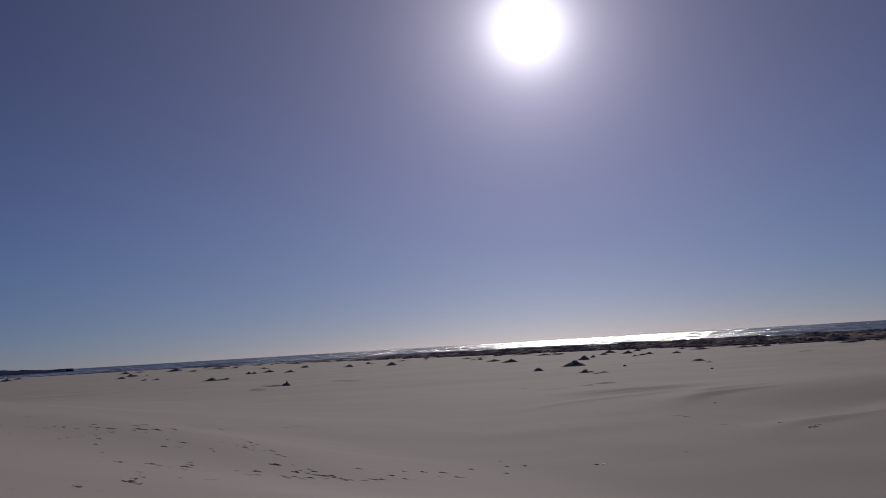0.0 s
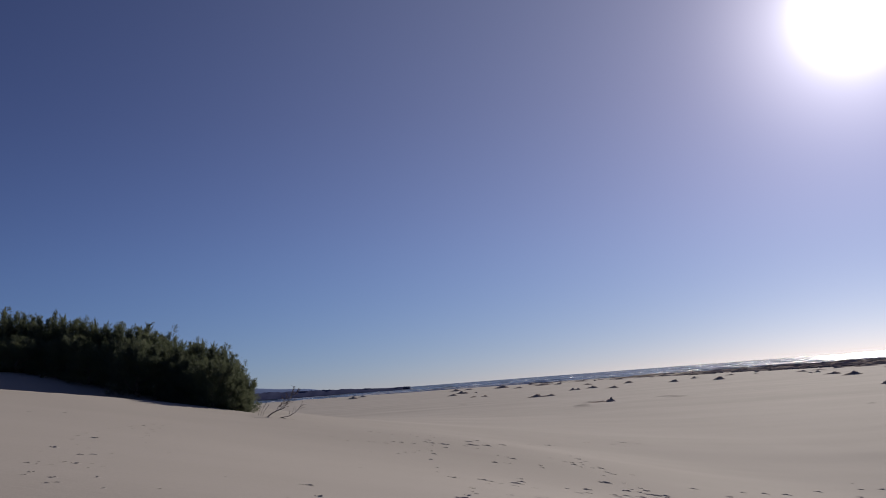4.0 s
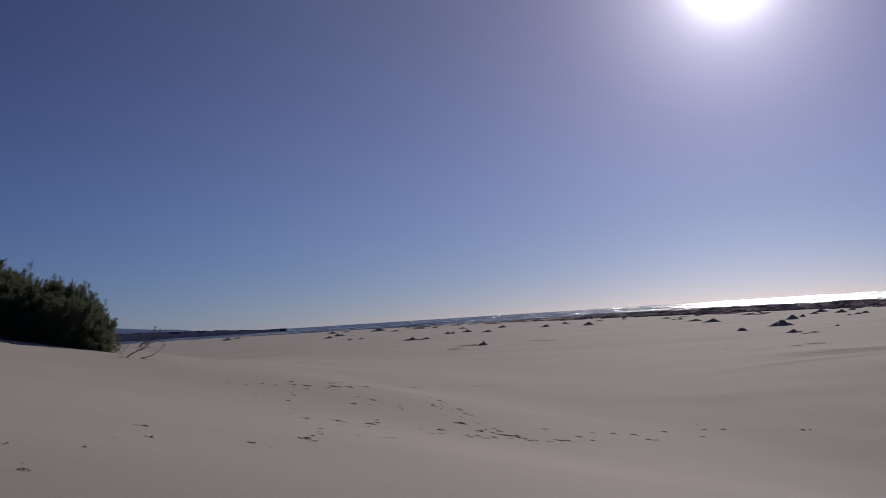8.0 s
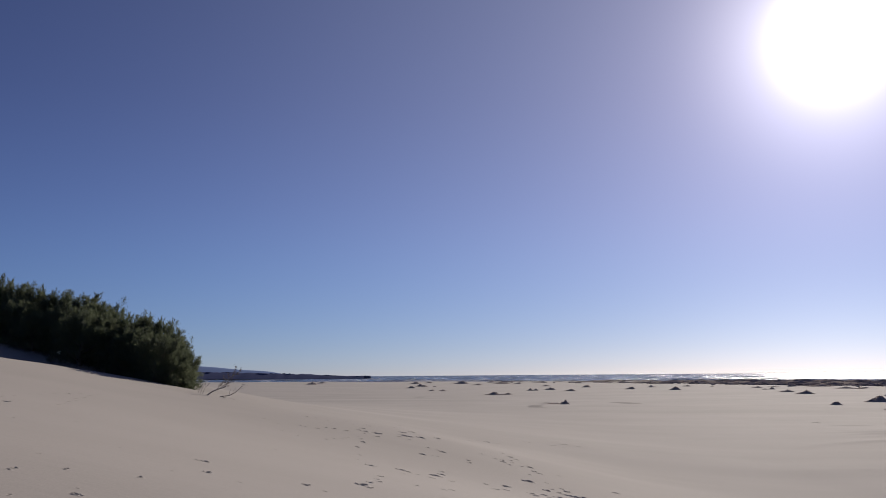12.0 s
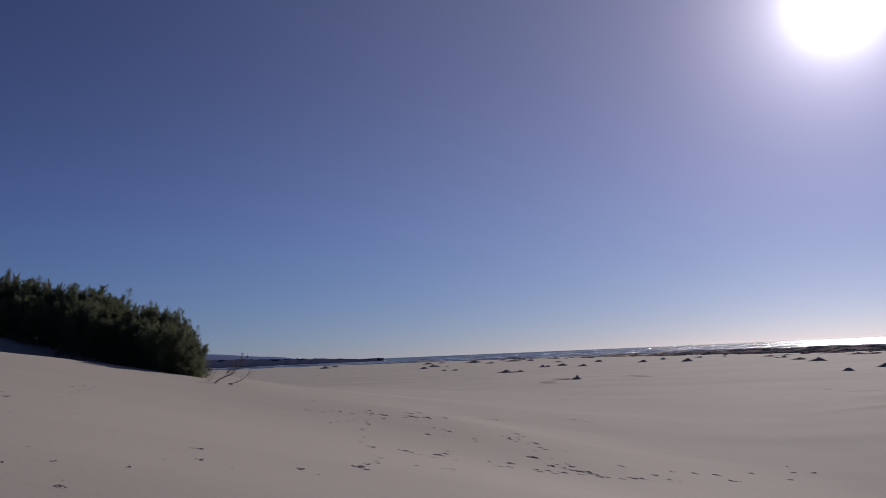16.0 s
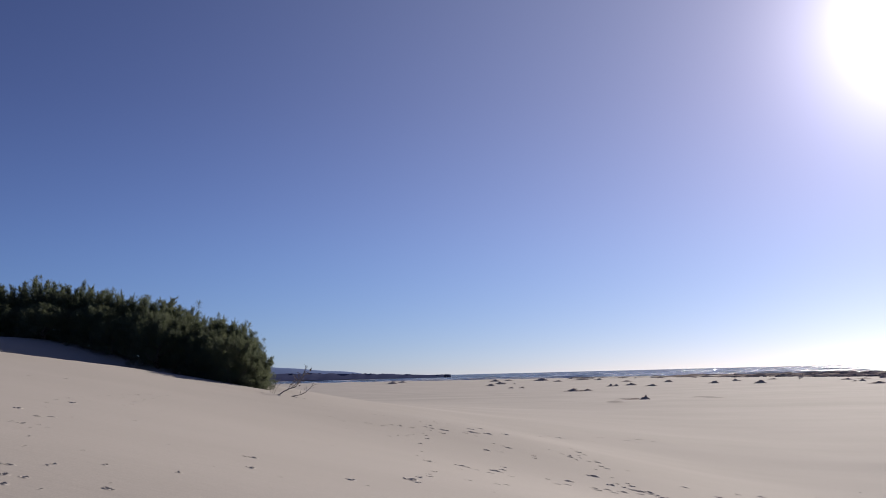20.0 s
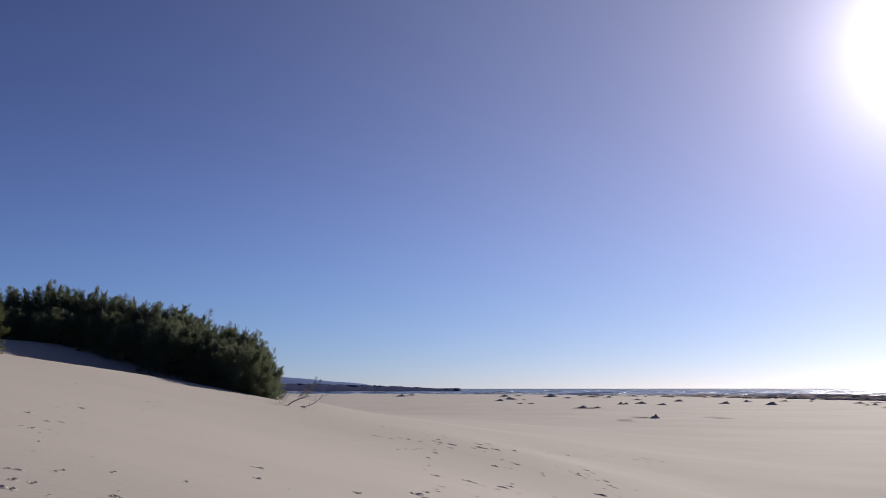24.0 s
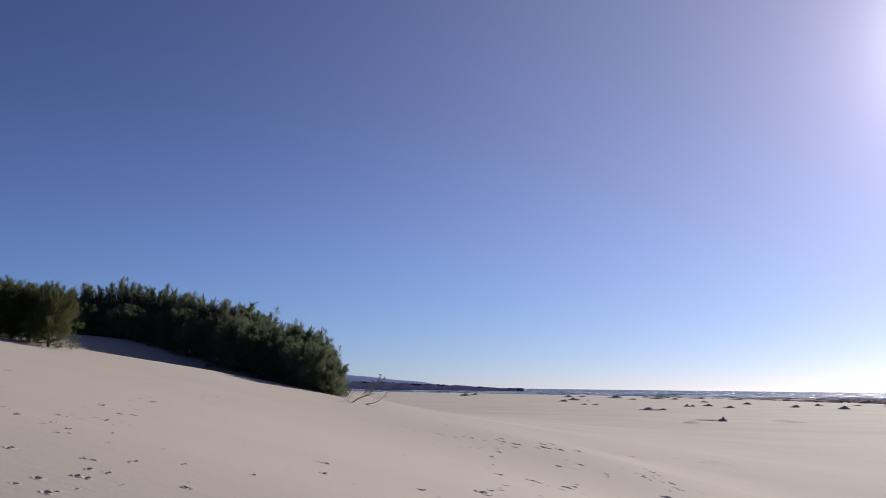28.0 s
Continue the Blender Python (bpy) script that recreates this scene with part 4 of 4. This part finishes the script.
THICKET_FRONT = [(-6.1, 34.3, 1.50, 1.50), (-6.6, 34.9, 1.75, 1.70), (-6.7, 33.6, 1.83, 1.98), (-7.4, 34.6, 1.96, 2.11), (-7.9, 34.7, 1.93, 2.09), (-9.1, 35.7, 2.08, 2.33), (-9.6, 35.0, 1.94, 2.56), (-10.5, 35.9, 1.94, 2.23), (-11.5, 35.6, 1.34, 1.95), (-12.4, 36.1, 1.67, 2.17), (-13.3, 36.5, 1.34, 2.38), (-14.2, 36.1, 1.36, 2.32), (-15.3, 37.2, 1.39, 2.47), (-16.1, 37.0, 1.17, 2.25), (-16.5, 36.0, 1.37, 2.45), (-17.3, 36.5, 1.67, 2.48), (-17.9, 35.7, 0.92, 2.13)]
THICKET_NEAR = [(-11.1, 23.8, 1.64, 1.30), (-11.7, 24.4, 1.65, 1.62), (-11.7, 23.9, 1.53, 1.73), (-12.4, 24.4, 1.71, 2.05), (-12.8, 24.0, 1.65, 2.16), (-13.6, 24.1, 1.55, 2.38)]
for k, row in enumerate(THICKET_BACK + THICKET_FRONT):
    shrub(*row, k)
for k, row in enumerate(THICKET_NEAR):
    shrub(*row, k, pale=True, label="yellow-green she-oak shrub with bare stems leaning over the sand")


# ---- bare stems trailing from the foot of the near shrubs ----
def trailing_stems():
    x, y = STEMS
    ob = tagged(new("bare_stems"), "tangle of bare brown stems trailing over the sand below the shrubs", "branch")
    ob.matrix_basis = pose(x, y, gz(x, y))
    r = np.random.RandomState(8)
    for k in range(11):
        p = Vector((r.uniform(-0.75, 0.05), r.uniform(-0.1, 0.35), 0))
        d = Vector((0.9, r.normal(-0.1, 0.2), r.uniform(0.0, 0.35))).normalized()
        p.z = gz(x + p.x, y + p.y) - gz(x, y) + r.uniform(0.02, 0.16)
        path = [p]
        for i in range(5):
            d = (d + Vector((0, r.normal(0, 0.14), r.normal(-0.10, 0.1)))).normalized()
            q = path[-1] + d * r.uniform(0.07, 0.13)
            q.z = max(q.z, gz(x + q.x, y + q.y) - gz(x, y) + 0.008)
            path.append(q)
        stem = part("stem", mesh_from("stem", *tube(path, [0.014 - 0.0022 * i for i in range(6)], 5), BARK), ob)
        for i in (2, 3, 4):
            e = path[i] + Vector((r.uniform(0.05, 0.14), r.normal(0, 0.06), r.uniform(-0.03, 0.10)))
            part("twig", mesh_from("twig", *tube([path[i], path[i].lerp(e, 0.5) + Vector((0, 0, 0.015)), e], (0.005, 0.004, 0.002), 4), BARK), stem)


STEMS = (-11.2, 24.15)
trailing_stems()


# ---- dead branch standing out of the dune ----
BRANCH = (-4.5, 31.0)


def dead_branch():
    x, y = BRANCH
    ob = tagged(new("dead_branch"), "bare grey dead shrub with wispy twigs half buried in sand", "dead branch")
    ob.matrix_basis = pose(x, y, gz(x, y))
    r = np.random.RandomState(3)

    def limb(name, pts, rad, parent):
        path = [Vector((a, r.normal(0, 0.03), b)) for a, b in pts]
        return part(name, mesh_from(name, *tube(path, [rad * (1 - 0.75 * i / (len(path) - 1)) for i in range(len(path))], 6), DEADWOOD), parent), path

    def twigs(made, path, count, reach, lean):
        tips = []
        for i in range(count):
            f = 1 + (len(path) - 2) * (0.25 + 0.75 * i / count)
            p = path[int(f)].lerp(path[min(int(f) + 1, len(path) - 1)], f % 1)
            d = Vector((lean + r.normal(0, 0.35), r.normal(0, 0.45), 0.8 + r.normal(0, 0.3))).normalized()
            run = [p]
            for k in range(4):
                d = (d + Vector(r.normal(0, 0.22, 3))).normalized()
                run.append(run[-1] + d * reach * r.uniform(0.18, 0.3))
            part("twig", mesh_from("twig", *tube(run, (0.007, 0.006, 0.005, 0.004, 0.003), 4), DEADWOOD), made)
            tips.append((run[2], run[-1]))
        return tips

    stem, path = limb("branch", ((-0.06, -0.10), (0.0, 0.0), (0.15, 0.10), (0.32, 0.17), (0.5, 0.22), (0.62, 0.35), (0.70, 0.50), (0.82, 0.64)), 0.026, ob)
    tips = twigs(stem, path, 16, 0.36, 0.6)
    low, path = limb("branch", ((0.25, -0.12), (0.42, -0.06), (0.66, -0.03), (0.86, 0.06), (1.02, 0.22), (1.12, 0.40)), 0.016, ob)
    twigs(low, path, 6, 0.25, 0.7)
    limb("branch", ((0.42, -0.06), (0.60, -0.12), (0.82, -0.15)), 0.011, ob)
    for x0, x1, tall in ((-0.26, 0.0, 0.46), (-0.20, 0.08, 0.40), (-0.32, -0.16, 0.34)):
        reed, path = limb("stalk", ((x0, -0.08), (x0 * 0.7 + x1 * 0.3, tall * 0.4), (x1, tall)), 0.008, ob)
        twigs(reed, path, 3, 0.14, 0.5)
    bv, bf = [], []
    for a, b in tips:
        for _ in range(26):
            p = a.lerp(b, r.rand()) + Vector(r.normal(0, 0.02, 3))
            e = p + Vector((r.uniform(-0.02, 0.09), r.normal(0, 0.03), r.uniform(-0.05, 0.05)))
            o = len(bv)
            bv += [tuple(p + Vector((0, 0, 0.004))), tuple(p - Vector((0, 0, 0.004))), tuple(e)]
            bf.append((o, o + 1, o + 2))
    part("dry_foliage", mesh_from("dry_foliage", bv, bf, GRASS, smooth=False), ob, "thin grey-green dried needles")


dead_branch()


# ---- small things on the sand ----
def shell():
    verts, faces = [], []
    n, k = 14, 6
    for j in range(k + 1):
        for i in range(n + 1):
            a, g = math.pi * i / n, j / k
            rad = 0.06 * g * (1 + 0.05 * math.cos(a * 14))
            verts.append((rad * math.cos(a), rad * math.sin(a) * 1.05, 0.028 * math.sin(math.pi * (1 - g) * 0.5 + 0.3) * (1 - 0.5 * g)))
    for j in range(k):
        for i in range(n):
            a = j * (n + 1) + i
            faces.append((a, a + 1, a + n + 2, a + n + 1))
    x, y = 14.95, 26.0
    ob = tagged(new("seashell", mesh_from("seashell", verts, faces, SHELL)), "small white ribbed seashell lying on the sand", "shell")
    ob.matrix_basis = pose(x, y, gz(x, y) + 0.004, 35, 0, 10)


shell()


def stone(x, y, size, seed, label, mat):
    bm = bmesh.new()
    bmesh.ops.create_icosphere(bm, subdivisions=2, radius=1.0)
    r = np.random.RandomState(seed)
    for v in bm.verts:
        v.co = v.co * (1 + 0.16 * noise.noise(v.co * 1.7 + Vector((seed, 0, 0))))
        v.co.z = v.co.z * 0.62
    me = bpy.data.meshes.new("stone")
    bm.to_mesh(me)
    bm.free()
    me.materials.append(mat)
    ob = tagged(new("stone", me), label, "stone", group="stones on the flat")
    ob.matrix_basis = pose(x, y, gz(x, y) + 0.3 * size, 0, 0, r.uniform(0, 90)) @ Matrix.Diagonal((size * 1.3, size, size, 1))


stone(67.7, 110.5, 0.22, 1, "dark rounded stone alone on the flat", STONE)
stone(63.6, 86.3, 0.16, 2, "dark rounded stone alone on the flat", STONE)
stone(30.2, 41.0, 0.035, 3, "pale lump of stone on the sand", SHELL)


def stick(x, y, length, turn, seed):
    r = np.random.RandomState(seed)
    path = [Vector(((f - 0.5) * length, 0.06 * math.sin(4 * f + seed), 0.02 + 0.03 * r.rand())) for f in np.linspace(0, 1, 7)]
    ob = tagged(new("driftwood_stick"), "grey crooked driftwood stick on the sand", "stick")
    ob.matrix_basis = pose(x, y, gz(x, y), 0, 0, turn)
    part("stem", mesh_from("stem", *tube(path, [0.013 - 0.001 * i for i in range(7)], 6), DEADWOOD), ob)
    q = path[4]
    part("side_branch", mesh_from("side_branch", *tube([q, q + Vector((0.12, 0.1, 0.05)), q + Vector((0.22, 0.14, 0.12))], (0.008, 0.006, 0.003), 5), DEADWOOD), ob)


stick(25.7, 29.0, 0.5, 12, 1)
